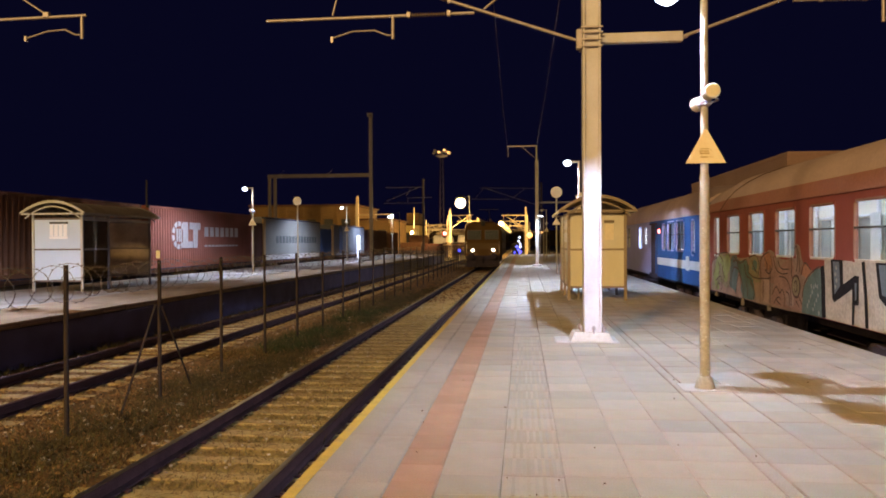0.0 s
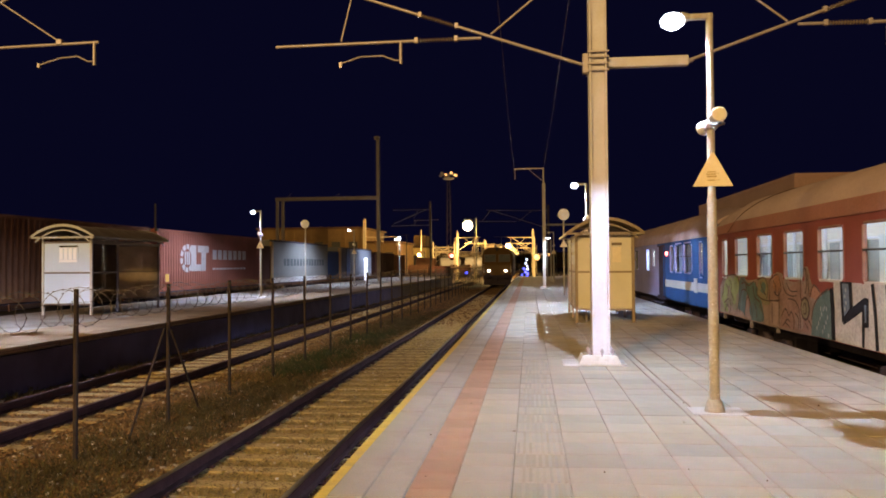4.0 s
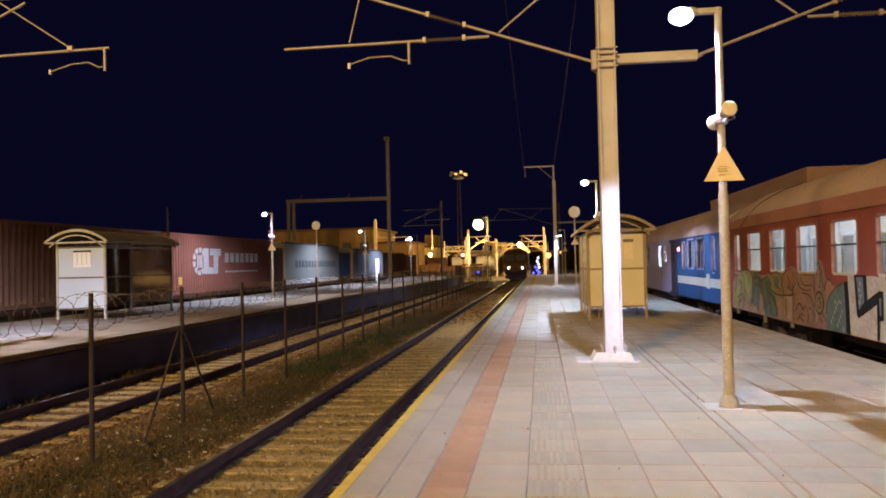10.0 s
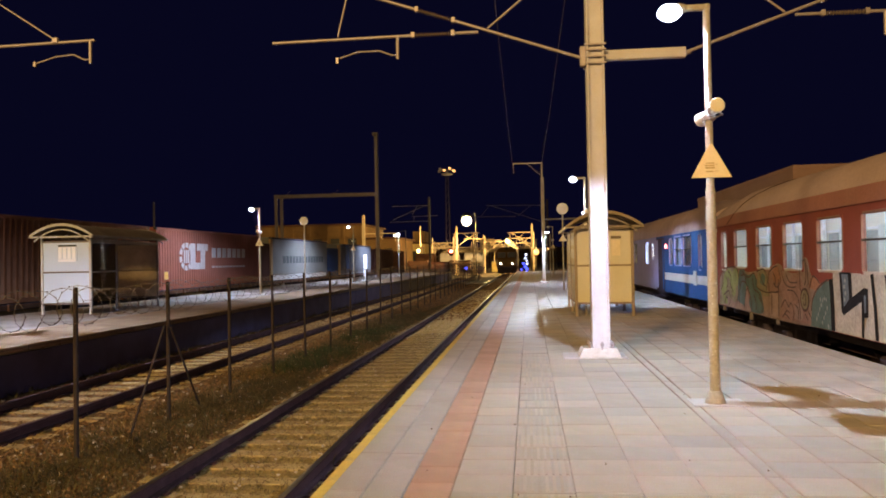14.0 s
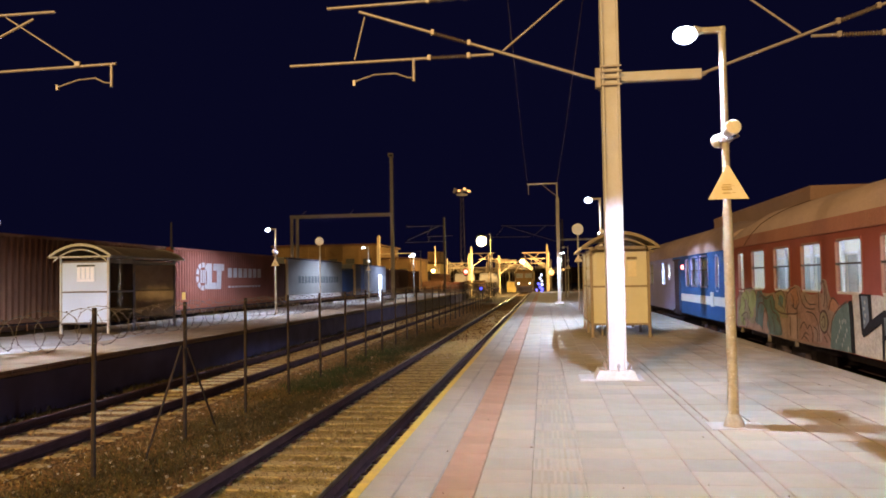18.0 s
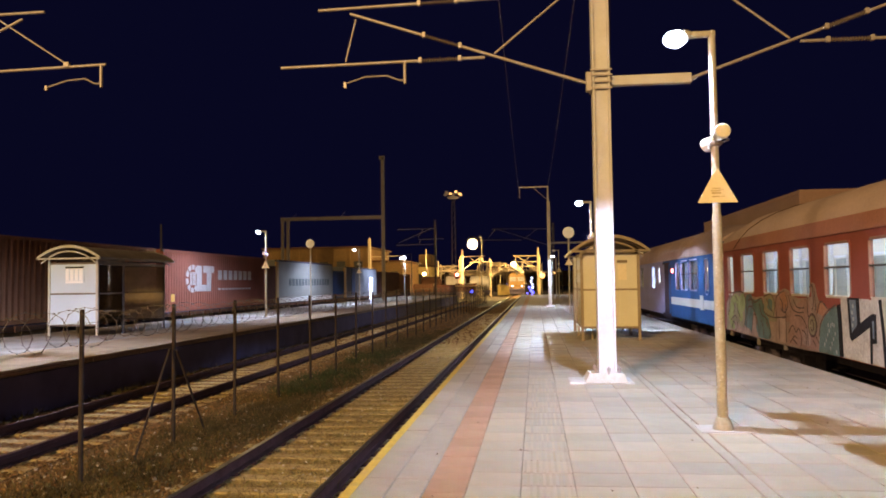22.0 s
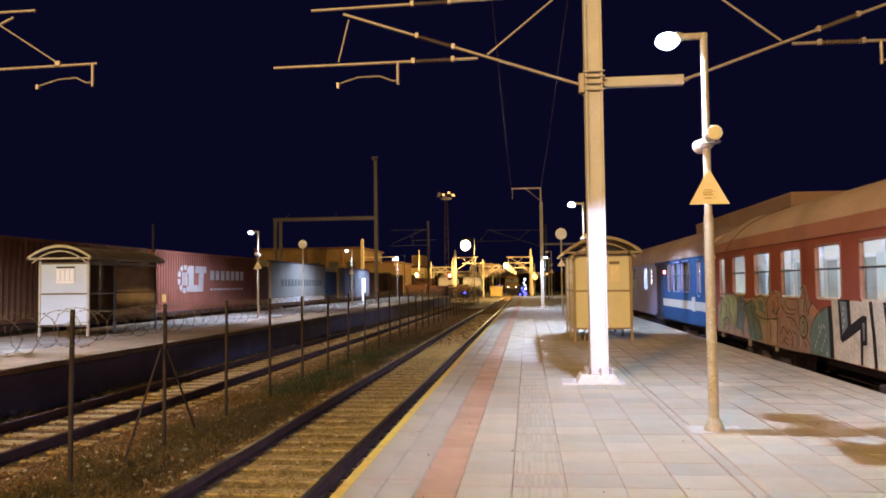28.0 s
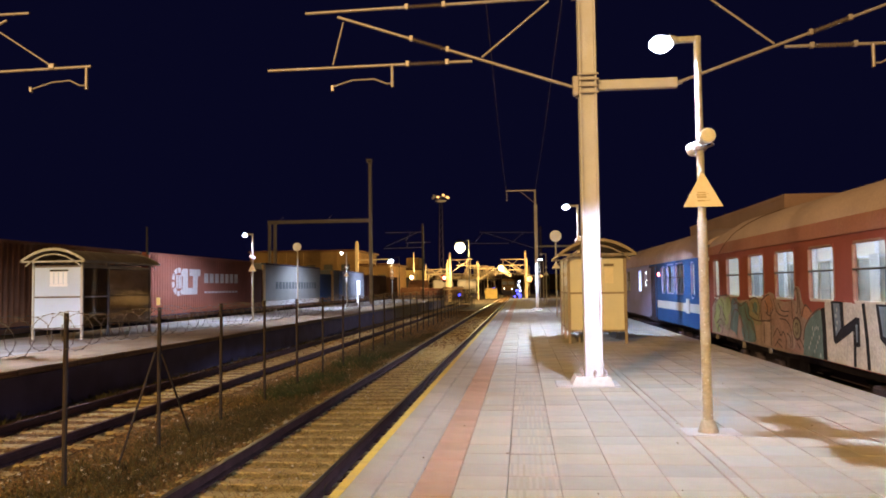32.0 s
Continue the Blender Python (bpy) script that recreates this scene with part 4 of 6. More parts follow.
def coach(name, y0, y1, windows, skins, label, roof_m, lit=True, z0=1.2, z1=2.1, M_WFRAME=M_WFRAME, cant_m=None):
    """windows: (near y, far y, low z, high z); skins: (near y, far y, material)."""
    xc, hw = TRACK3, 1.42
    top = thing(name, label, "railway coach", (0, 0, 0), "parked coaches")
    x = xc - hw
    for a, b, m in skins:
        part("lower_side", boxed(x, x + 0.06, a, b, ZB, z0), m, top)
        part("upper_side", boxed(x, x + 0.06, a, b, z1, ZR), m, top)
        edge = a
        for w in sorted(windows):
            if a <= (w[0] + w[1]) / 2 < b:
                part("side_pillar", boxed(x, x + 0.06, edge, w[0], z0, z1), m, top)
                edge = w[1]
                if w[2] > z0:
                    part("side_pillar", boxed(x, x + 0.06, w[0], w[1], z0, w[2]), m, top)
                if w[3] < z1:
                    part("side_pillar", boxed(x, x + 0.06, w[0], w[1], w[3], z1), m, top)
        part("side_pillar", boxed(x, x + 0.06, edge, b, z0, z1), m, top)
    for a, b, c, d in windows:
        fr = part("window_frame", boxed(x - 0.012, x + 0.05, a - 0.022, a + 0.012, c - 0.02, d + 0.02, 0.006), M_WFRAME, top)
        part("stile", boxed(x - 0.012, x + 0.05, b - 0.012, b + 0.022, c - 0.02, d + 0.02, 0.006), M_WFRAME, fr)
        part("sill", boxed(x - 0.014, x + 0.05, a + 0.012, b - 0.012, c - 0.03, c + 0.015, 0.006), M_SILL if lit else M_WFRAME, fr, "pale metal sill" if lit else "")
        part("head", boxed(x - 0.012, x + 0.05, a + 0.012, b - 0.012, d - 0.012, d + 0.03, 0.006), M_WFRAME, fr)
        skin = next(m for p, q, m in skins if p <= (a + b) / 2 < q)
        for cy, sy in ((a, 1), (b, -1)):
            for cz, sz in ((c, 1), (d, -1)):
                r = 0.055
                arc = [(cy + sy * r * (1 - math.cos(k * math.pi / 8)), cz + sz * r * (1 - math.sin(k * math.pi / 8))) for k in range(5)]
                part("corner_fillet", prismed([(cy - sy * 0.024, cz - sz * 0.032)] + [(cy - sy * 0.024, cz + sz * r)] + arc + [(cy + sy * r, cz - sz * 0.032)], "x", x - 0.0165, x + 0.012), skin, fr)
        if b - a > 0.8:
            zm = c + (d - c) * 0.55
            part("transom", boxed(x - 0.016, x + 0.05, a + 0.012, b - 0.012, zm - 0.015, zm + 0.015, 0.005), M_DARK, fr, "dark sliding window bar")
        g = part("pane", boxed(x + 0.02, x + 0.026, a, b, c, d), M_GLASS, fr)
        g.visible_shadow = False
    far_side = skins[0][2]
    part("far_side", boxed(xc + hw - 0.06, xc + hw, y0, y1, ZB, ZR), far_side, top)
    part("floor", boxed(x + 0.062, xc + hw - 0.062, y0 + 0.06, y1 - 0.06, 0.38, 0.45), M_INNER if lit else M_UNDER, top)
    for a, b in ((y0, y0 + 0.06), (y1 - 0.06, y1)):
        part("end_wall", boxed(x + 0.062, xc + hw - 0.062, a, b, ZB, ZR + 0.3), skins[-1][2] if b == y1 else far_side, top)
    part("end_lining", boxed(x + 0.07, xc + hw - 0.07, y1 - 0.085, y1 - 0.062, 0.46, 2.4), M_INNER, top)
    # compartments behind a side corridor
    part("corridor_wall", boxed(x + 0.98, x + 1.0, y0 + 0.07, y1 - 0.07, 0.46, 2.4), M_INNER, top, "pale inner partition")
    k = y0 + 0.9
    n = 0
    while k < y1 - 0.5:
        part("door_post", boxed(x + 0.93, x + 0.978, k, k + 0.07, 0.46, 2.36), M_WHITE, top)
        if lit:
            part("compartment_window", boxed(x + 0.955, x + 0.976, k + 0.16 + 0.1 * (n % 2), k + 0.62 + 0.1 * (n % 3), 1.05, 1.78 + 0.12 * (n % 2)), M_CDOOR, top, "dim glass of a compartment door")
            part("door_rail", boxed(x + 0.94, x + 0.978, k + 0.075, k + 0.915, 1.92, 1.96), M_WHITE, top)
        k += 0.92
        n += 1
    if lit:
        part("ceiling_strip", boxed(x + 0.12, x + 0.24, y0 + 0.5, y1 - 0.5, 2.36, 2.385), M_STRIP, top, "dim corridor light")
        for i, w in enumerate(windows):
            for a, b in ((w[0] + 0.5, w[0] + 0.72 + 0.09 * (i % 3)), (w[1] + 0.3, w[1] + 0.44)):
                m = max(3, int((b - a) / 0.035))
                pts = [(x + 0.9 + 0.018 * (j % 2), a + (b - a) * j / m) for j in range(m + 1)]
                if b < y1 - 0.1:
                    part("curtain", prismed(pts + [(px + 0.012, py) for px, py in reversed(pts)], "z", w[2] - 0.15, w[3] - 0.12), M_CURTAIN, top, "pale folded curtain")
    # roof
    n = 14
    prof = []
    for i in range(n + 1):
        u = math.pi * i / n
        c = math.copysign(abs(math.cos(u)) ** 0.72, math.cos(u))
        prof.append((-c * (hw + 0.03), math.sin(u) ** 0.85))
    stations = [(y0, 0.72), (y0 + 0.9, 0.86), (y0 + 2.0, 1.0), (y1 - 2.0, 1.0), (y1 - 0.9, 0.86), (y1, 0.72)]
    bm = bmesh.new()
    rows = [[bm.verts.new((xc + px, yy, ZR + 0.002 + 0.88 * pz * hh)) for px, pz in prof] for yy, hh in stations]
    for r0, r1 in zip(rows, rows[1:]):
        for i in range(n):
            if i or not cant_m:
                bm.faces.new((r0[i], r0[i + 1], r1[i + 1], r1[i]))
    bm.faces.new(rows[0]), bm.faces.new(rows[-1][::-1])
    if cant_m:
        cant = bmesh.new()
        edge = [[cant.verts.new((xc + px, yy, ZR + 0.002 + 0.88 * pz * hh)) for px, pz in prof[:2]] for yy, hh in stations]
        for r0, r1 in zip(edge, edge[1:]):
            cant.faces.new((r0[0], r0[1], r1[1], r1[0]))
        part("cantrail", cant, cant_m, top, "dusty red lower edge of the roof")
        seam = [(xc + prof[k][0] * 1.004, y1 - 1.3 - 0.55 * k, ZR + 0.006 + 0.88 * prof[k][1] * (0.93 if k < 2 else 1.0)) for k in range(8)]
        part("roof_seam", pipe(bmesh.new(), seam, 0.009, 6), M_RUST, top, "dark welded roof seam")
    part("roof", bm, roof_m, top, "arched dusty roof", True)
    part("rain_strip", boxed(x - 0.025, x - 0.001, y0 + 0.1, y1 - 0.1, ZR - 0.02, ZR + 0.012), cant_m or roof_m, top)
    for yy in range(int(y0) + 4, int(y1) - 2, 4):
        part("roof_vent", lathe(bmesh.new(), (xc, yy, ZR + 0.84), (xc, yy, ZR + 1.0), [(0, 0.2), (0.5, 0.2), (0.6, 0.27), (1, 0.15)], 14), roof_m, top)
    # underframe
    part("sole_bar", boxed(x + 0.4, xc + hw - 0.08, y0 + 0.05, y1 - 0.05, 0.0, ZB - 0.003), M_UNDER, top)
    for a, b in ((y0 + 8, y0 + 10), (y0 + 11.5, y0 + 13.2), (y0 + 14, y0 + 15)):
        part("equipment_box", boxed(x + 0.12, x + 0.8, a, b, -0.38, -0.003, 0.03), M_UNDER, top)
    bogie(top, xc, y0 + 3.4)
    bogie(top, xc, y1 - 3.4)
    for s in (-0.88, 0.88):
        for yy, d in ((y0, -1), (y1, 1)):
            part("buffer", lathe(bmesh.new(), (xc + s, yy, 0.38), (xc + s, yy + d * 0.3, 0.38), [(0, 0.09), (0.8, 0.08), (0.82, 0.22), (1, 0.21)], 14), M_UNDER, top)
    return top


pitch = 1.82
wins = [(11.74 + pitch * k - 0.55, 11.74 + pitch * k + 0.55, 1.22, 2.1) for k in range(-7, 5)] + [(20.3, 20.86, 1.15, 2.1)]
red = coach("railway_coach", -2.9, 21.4, wins, [(-2.9, 21.4, M_REDCAR)], "faded red coach with a graffitied side parked at the platform", M_ROOFCAR, cant_m=M_CANT)
part("end_lamp", boxed(4.90, 4.948, 21.3, 21.38, 2.12, 2.2), M_WHITE, red)
part("hand_rail", tubed((4.9, 21.25, 0.5), (4.9, 21.25, 2.0), 0.018), M_ALU, red)
part("door_leaf", boxed(4.9478, 4.9497, 20.15, 21.1, 0.3, 1.07), M_REDCAR, red)
for yy, dz in ((20.7, 0.1), (18.3, 0.05), (16.4, 0.1), (11.0, 0.0)):
    part("step_bracket", boxed(4.93, 4.99, yy - 0.035, yy + 0.035, dz, 0.215), M_LFRAME, red, "grimy step bracket")

# graffiti: flat paint layers on the red coach
G = {n: mat("graffiti_" + n, c, 0.92, var=0.35, scale=3, fine=25, bump=0.03, spec=0.04) for n, c in dict(
    white=(0.45, 0.43, 0.42), black=(0.02, 0.021, 0.03), teal=(0.115, 0.17, 0.185), green=(0.25, 0.29, 0.14), olive=(0.24, 0.22, 0.165), mauve=(0.3, 0.195, 0.18), pink=(0.34, 0.25, 0.245), blue=(0.13, 0.165, 0.22), rust=(0.33, 0.18, 0.135), brown=(0.105, 0.075, 0.075), grey=(0.28, 0.21, 0.195), pale_blue=(0.27, 0.31, 0.34)).items()}
layer_step = [0]


def blob(points, m, layer, name="graffiti_patch"):
    """A patch of paint on the coach side; points are (y, z)."""
    layer_step[0] += 1
    x = 4.95 - 0.0035 * layer - 0.00002 * layer_step[0]
    part(name, prismed(points, "x", x, x + 0.003), G[m], red)


def stroke(points, w, m, layer):
    """A painted line along (y, z) points."""
    pts = []
    for i, p in enumerate(points):
        a, b = points[max(0, i - 1)], points[min(len(points) - 1, i + 1)]
        d = Vector((b[0] - a[0], b[1] - a[1])).normalized()
        pts.append((p, Vector((-d.y, d.x)) * w / 2))
    out = [(p[0] + n.x, p[1] + n.y) for p, n in pts] + [(p[0] - n.x, p[1] - n.y) for p, n in reversed(pts)]
    blob(out, m, layer, "graffiti_line")


def curve(cy, cz, ry, rz, a0, a1, n=12):
    return [(cy + ry * math.cos(radians(a0 + (a1 - a0) * k / n)), cz + rz * math.sin(radians(a0 + (a1 - a0) * k / n))) for k in range(n + 1)]


def smooth_line(points, n=5):
    """A rounded way through a few (y, z) points."""
    out = []
    ext = [points[0], *points, points[-1]]
    for p0, p1, p2, p3 in zip(ext, ext[1:], ext[2:], ext[3:]):
        for k in range(n):
            s = k / n
            out.append(tuple(0.5 * (2 * b + (c - a) * s + (2 * a - 5 * b + 4 * c - d) * s * s + (3 * b - a - 3 * c + d) * s ** 3) for a, b, c, d in zip(p0, p1, p2, p3)))
    return out + [points[-1]]


zb = 0.235


def wash(points, m, layer):
    blob(smooth_line(points), m, layer)


# dusty ground of the piece, with tongues that reach up between the windows
wash([(21.2, zb), (14.0, zb), (13.9, 0.8), (14.35, 1.08), (14.5, 1.2), (14.62, 1.42), (14.85, 1.42), (14.95, 1.2), (15.6, 1.16), (16.1, 1.3), (16.4, 1.32), (16.7, 1.2), (17.7, 1.16), (18.4, 1.12), (19.2, 1.18), (20.4, 1.2), (21.1, 0.9)], "grey", 1)
# yellow-green letter
wash([(21.1, 0.25), (20.6, 0.28), (20.2, 0.5), (19.6, 0.36), (19.2, 0.7), (19.25, 1.1), (19.8, 1.21), (20.4, 1.19), (20.8, 0.95), (21.0, 0.6)], "olive", 2)
wash([(20.75, 0.72), (20.55, 1.02), (20.2, 1.16), (19.85, 1.1), (19.65, 0.92), (19.5, 0.62), (19.75, 0.5), (19.95, 0.72), (20.1, 0.95), (20.3, 0.9), (20.35, 0.66), (20.6, 0.55)], "green", 3)
wash([(20.95, 0.66), (20.75, 0.42), (20.5, 0.28), (20.3, 0.34), (20.55, 0.52), (20.75, 0.74)], "green", 3)
wash([(19.75, 1.12), (19.4, 1.18), (19.25, 0.95), (19.45, 0.75), (19.65, 0.9)], "green", 4)
# teal letter with a pale heart
wash([(19.35, 0.42), (19.2, 1.08), (18.9, 1.16), (18.5, 1.05), (18.0, 1.08), (17.6, 0.85), (17.35, 0.5), (17.4, zb + 0.01), (18.6, zb + 0.01), (18.9, 0.35)], "teal", 2)
wash([(18.75, 0.3), (18.62, 0.72), (18.45, 0.78), (18.3, 0.6), (18.4, 0.42), (18.25, zb + 0.01), (18.7, zb + 0.01)], "grey", 3)
wash([(19.1, 1.12), (18.75, 1.18), (18.6, 0.92), (18.95, 0.78)], "blue", 3)
# grey-green letter
wash([(17.75, 0.8), (17.6, 1.16), (17.2, 1.2), (16.95, 1.02), (17.0, 0.78), (16.85, 0.66), (17.25, 0.62)], "olive", 3)
wash([(17.5, 0.9), (17.35, 1.1), (17.12, 1.04), (17.2, 0.84)], "teal", 4)
# mauve letters
wash([(17.0, 0.68), (16.9, 1.2), (16.4, 1.29), (16.0, 1.2), (15.85, 0.98), (15.2, 1.15), (14.95, 1.1), (14.9, 0.8), (15.6, 0.66)], "mauve", 2)
wash([(16.85, zb + 0.01), (16.8, 0.7), (16.3, 0.72), (16.25, zb + 0.01)], "pink", 3)
wash([(16.2, zb + 0.01), (16.05, 0.6), (15.6, 0.82), (15.1, 0.86), (14.6, 0.55), (14.4, zb + 0.01)], "mauve", 3)
wash([(16.6, 1.2), (16.3, 1.26), (16.1, 1.05), (16.35, 0.92), (16.6, 1.0)], "rust", 4)
wash([(15.3, 0.5), (15.0, 0.62), (14.85, 0.4), (15.0, 0.28), (15.3, 0.3)], "pink", 4)
wash([(14.55, 0.92), (14.4, 1.1), (14.12, 1.06), (13.95, 0.96), (14.2, 0.86)], "rust", 4)
blob(curve(14.76, 0.68, 0.23, 0.22, 0, 345, 18), "brown", 4)
blob(curve(14.76, 0.68, 0.185, 0.175, 0, 345, 18), "olive", 5)
stroke(curve(14.76, 0.68, 0.08, 0.1, 0, 340, 12), 0.025, "brown", 6)
lines = [
    [(21.0, 0.95), (20.6, 1.15), (20.0, 1.21), (19.35, 1.19), (19.15, 0.8), (19.4, 0.4)], [(20.65, 0.5), (20.15, 0.62), (20.0, 0.4), (20.2, 0.25)],
    [(20.4, 0.98), (20.2, 0.82), (20.35, 0.68)], [(19.2, 0.35), (19.05, 0.8), (18.8, 0.9), (18.5, 0.82), (18.2, 0.5), (18.15, 0.26)],
    [(18.9, 1.14), (18.4, 1.0), (17.9, 1.1), (17.75, 0.85)], [(17.75, 0.82), (17.4, 0.74), (16.9, 0.72), (16.2, 0.77)], [(17.6, 0.6), (17.3, 0.4), (17.4, 0.26)],
    [(17.7, 1.14), (17.2, 1.2), (16.95, 1.0), (17.05, 0.76)], [(16.85, 0.7), (16.85, 1.1), (16.55, 1.24), (16.3, 1.28)], [(16.55, 0.92), (16.3, 0.85), (16.1, 1.0), (16.2, 1.2)],
    [(16.25, 0.26), (16.22, 1.02)], [(16.05, 1.2), (15.85, 0.95), (15.5, 0.88), (15.2, 0.9)], [(16.1, 0.45), (15.85, 0.62), (15.65, 0.5), (15.5, 0.58), (15.35, 0.42), (15.4, 0.26)],
    [(15.7, 0.82), (15.3, 0.8), (15.05, 0.62), (15.0, 0.3)], [(15.85, 0.35), (15.6, 0.28)], [(14.98, 1.22), (14.98, 0.9), (14.9, 0.8)], [(14.6, 1.3), (14.55, 0.95)], [(14.6, 0.5), (14.45, 0.38), (14.4, 0.26)],
    [(14.5, 0.9), (14.3, 1.12), (14.0, 1.0)], [(16.75, 0.74), (16.3, 0.74)],
    [(20.9, 0.62), (20.7, 0.8), (20.75, 1.0), (20.5, 1.1)], [(20.15, 1.12), (19.9, 0.98), (19.95, 0.78), (19.7, 0.6)], [(20.55, 0.3), (20.4, 0.46), (20.2, 0.42)],
    [(19.0, 1.02), (18.7, 1.06), (18.55, 0.9)], [(18.75, 0.28), (18.6, 0.66), (18.4, 0.72), (18.32, 0.5)], [(17.95, 0.62), (17.8, 0.42), (17.85, 0.28)], [(18.05, 0.98), (17.9, 0.75), (17.6, 0.68), (17.35, 0.5)],
    [(17.5, 1.1), (17.3, 0.92), (17.1, 0.84)], [(16.7, 0.28), (16.68, 0.7)], [(16.6, 1.16), (16.42, 1.02), (16.46, 0.88)], [(16.0, 0.28), (15.75, 0.42), (15.6, 0.38)],
    [(15.75, 1.12), (15.55, 0.98), (15.15, 0.98)], [(15.3, 0.56), (15.12, 0.5), (15.1, 0.3)], [(14.85, 1.36), (14.7, 1.4), (14.66, 1.1), (14.74, 0.95)], [(14.75, 0.42), (14.6, 0.32)]]
for pts in lines:
    stroke(smooth_line(pts), 0.026, "brown", 5)
# large pale letters with a dotted teal shade
blob([(14.45, zb), (13.45, zb), (13.42, 1.08), (13.75, 1.03), (14.1, 0.88), (14.35, 0.68)], "teal", 6)
stroke(smooth_line([(14.42, 0.5), (14.3, 0.75), (14.0, 0.95), (13.6, 1.08)]), 0.03, "brown", 7)
blob([(13.42, zb), (8.5, zb), (8.5, 1.2), (13.42, 1.2)], "white", 3)
stroke([(13.48, 1.09), (13.44, 0.8), (13.42, zb + 0.01)], 0.16, "black", 7)
blob([(13.12, 1.21), (12.66, 1.21), (12.64, 0.83), (12.4, 0.92), (12.2, 0.99), (12.07, 0.98), (12.08, 0.56), (12.22, 0.54), (12.24, zb + 0.01), (12.32, zb + 0.01), (12.3, 0.78), (12.98, 0.53), (13.06, 0.58)], "black", 7)
blob([(13.03, 1.18), (12.78, 1.18), (12.75, 0.8), (12.96, 0.66)], "blue", 8)
blob([(12.21, 0.88), (12.14, 0.88), (12.15, 0.62), (12.2, 0.62)], "blue", 8)
stroke([(11.93, 1.2), (11.84, 0.7), (11.8, zb + 0.01)], 0.1, "black", 7)
blob([(11.52, 1.2), (10.92, 1.2), (10.9, 0.66), (11.2, 0.6), (11.42, 0.72)], "black", 7)
blob([(11.42, 1.17), (11.08, 1.17), (11.06, 0.72), (11.32, 0.76)], "blue", 8)
for k in range(16):
    yy, zz = 13.62 + 0.6 * ((k * 7) % 16) / 16, 0.3 + 0.042 * k - 0.25 * max(0.0, k - 11) / 5
    if zz < 0.95 - 0.55 * (yy - 13.6):
        blob(curve(yy, zz, 0.024, 0.04, 0, 330, 8), "pale_blue", 8)
for k in range(4):
    blob(curve(12.92 - 0.04 * (k % 2), 0.78 + 0.1 * k, 0.03, 0.035, 0, 330, 8), "pale_blue", 9)

bw = [(23.15, 23.6, 1.1, 2.12), (24.65, 25.9, 1.2, 2.15), (26.15, 27.4, 1.2, 2.15), (27.75, 28.4, 1.2, 2.1), (31.9, 32.4, 1.4, 2.05), (33.1, 33.9, 1.2, 2.1), (36.6, 37.7, 1.2, 2.1), (38.6, 39.6, 1.2, 2.1), (40.5, 41.5, 1.2, 2.1), (42.4, 43.4, 1.2, 2.1)]
blue = coach("railway_coach", 22.0, 46.4, bw, [(22.0, 31.2, M_BLUECAR), (31.2, 46.4, M_GREYCAR)], "blue and grey coach with a white stripe at the platform", M_ROOFCAR, lit=False, M_WFRAME=M_GREYCAR)
for yy in (31.6, 34.4):
    part("partition", boxed(5.02, 5.92, yy, yy + 0.03, 0.46, 2.4), M_INNER, blue)
# glowing panel added so that this window shows bright
part("bright_window_panel", boxed(5.1, 5.14, 33.2, 33.75, 1.25, 2.05), M_STRIP, blue, "glowing panel added behind a bright window")
# white board put in to make the narrow pane look bright
part("pane_sheen_board", boxed(5.01, 5.02, 23.1, 23.65, 1.05, 2.2), M_WHITE, blue, "white board that stands in for a bright pane")
# boards whose colour stands in for reflections in the wider panes
M_BLUESHEEN = mat("blue_grey_pane_reflection", (0.17, 0.22, 0.34), 0.8, var=0.2, scale=4)
for a, b in ((24.6, 25.95), (26.1, 27.45)):
    part("pane_sheen_board", boxed(5.07, 5.08, a, b, 1.15, 2.2), M_BLUESHEEN, blue, "blue-grey board that stands in for reflections")
for yy in (24.7, 26.2):
    part("curtain", prismed([(5.03 + 0.02 * (k % 2), yy + 0.05 * k) for k in range(9)] + [(5.045 + 0.02 * (k % 2), yy + 0.05 * k) for k in range(8, -1, -1)], "z", 1.15, 2.2), M_CURTAIN, blue, "pale blue curtain")
part("white_stripe", boxed(4.943, 4.947, 22.05, 29.4, 0.66, 0.92), M_STRIPE, blue, "broad white stripe")
part("step_panel", boxed(4.925, 4.947, 23.9, 24.3, 0.62, 1.05), M_STRIPE, blue)
# dark sheet on the side for the shade inside the doorway
part("doorway_shade_sheet", boxed(4.938, 4.947, 29.45, 31.15, 0.1, 2.18), M_UNDER, blue, "dark sheet standing in for the shade of the open doorway")
part("door_leaf", boxed(4.93, 4.937, 29.5, 29.75, 0.3, 2.12, 0.003), M_BLUECAR, blue)
part("door_leaf", boxed(4.93, 4.937, 30.75, 31.1, 0.3, 2.12, 0.003), M_GREYCAR, blue)
part("door_step", boxed(4.75, 5.2, 29.6, 31.0, 0.02, 0.06), M_UNDER, blue)
M_RED = glow("red_light", (1, 0.06, 0.04), 40)
part("tail_lamp", lathe(bmesh.new(), (4.90, 28.95, 1.86), (4.945, 28.95, 1.86), [(0, 0.06), (1, 0.07)], 12), M_RED, blue, "glowing red lamp")

# warehouse behind the coaches
W = thing("warehouse", "long low warehouse with a plain tan wall", "building")
M_WARE = mat("tan_warehouse_wall", (0.4, 0.26, 0.24), 0.95, var=0.15, scale=0.4, fine=10, bump=0.1)
part("wall", boxed(14, 34, 43, 66.5, GROUND - 0.1, 6.0), M_WARE, W)
part("coping", boxed(13.97, 34.03, 42.97, 66.53, 6.002, 6.2), M_WARE, W)
part("corner_trim", boxed(13.94, 14.2, 42.94, 42.998, GROUND - 0.1, 6.0), M_WARE, W)

# ---------------------------------------------------------------- container train
CX = -17.0


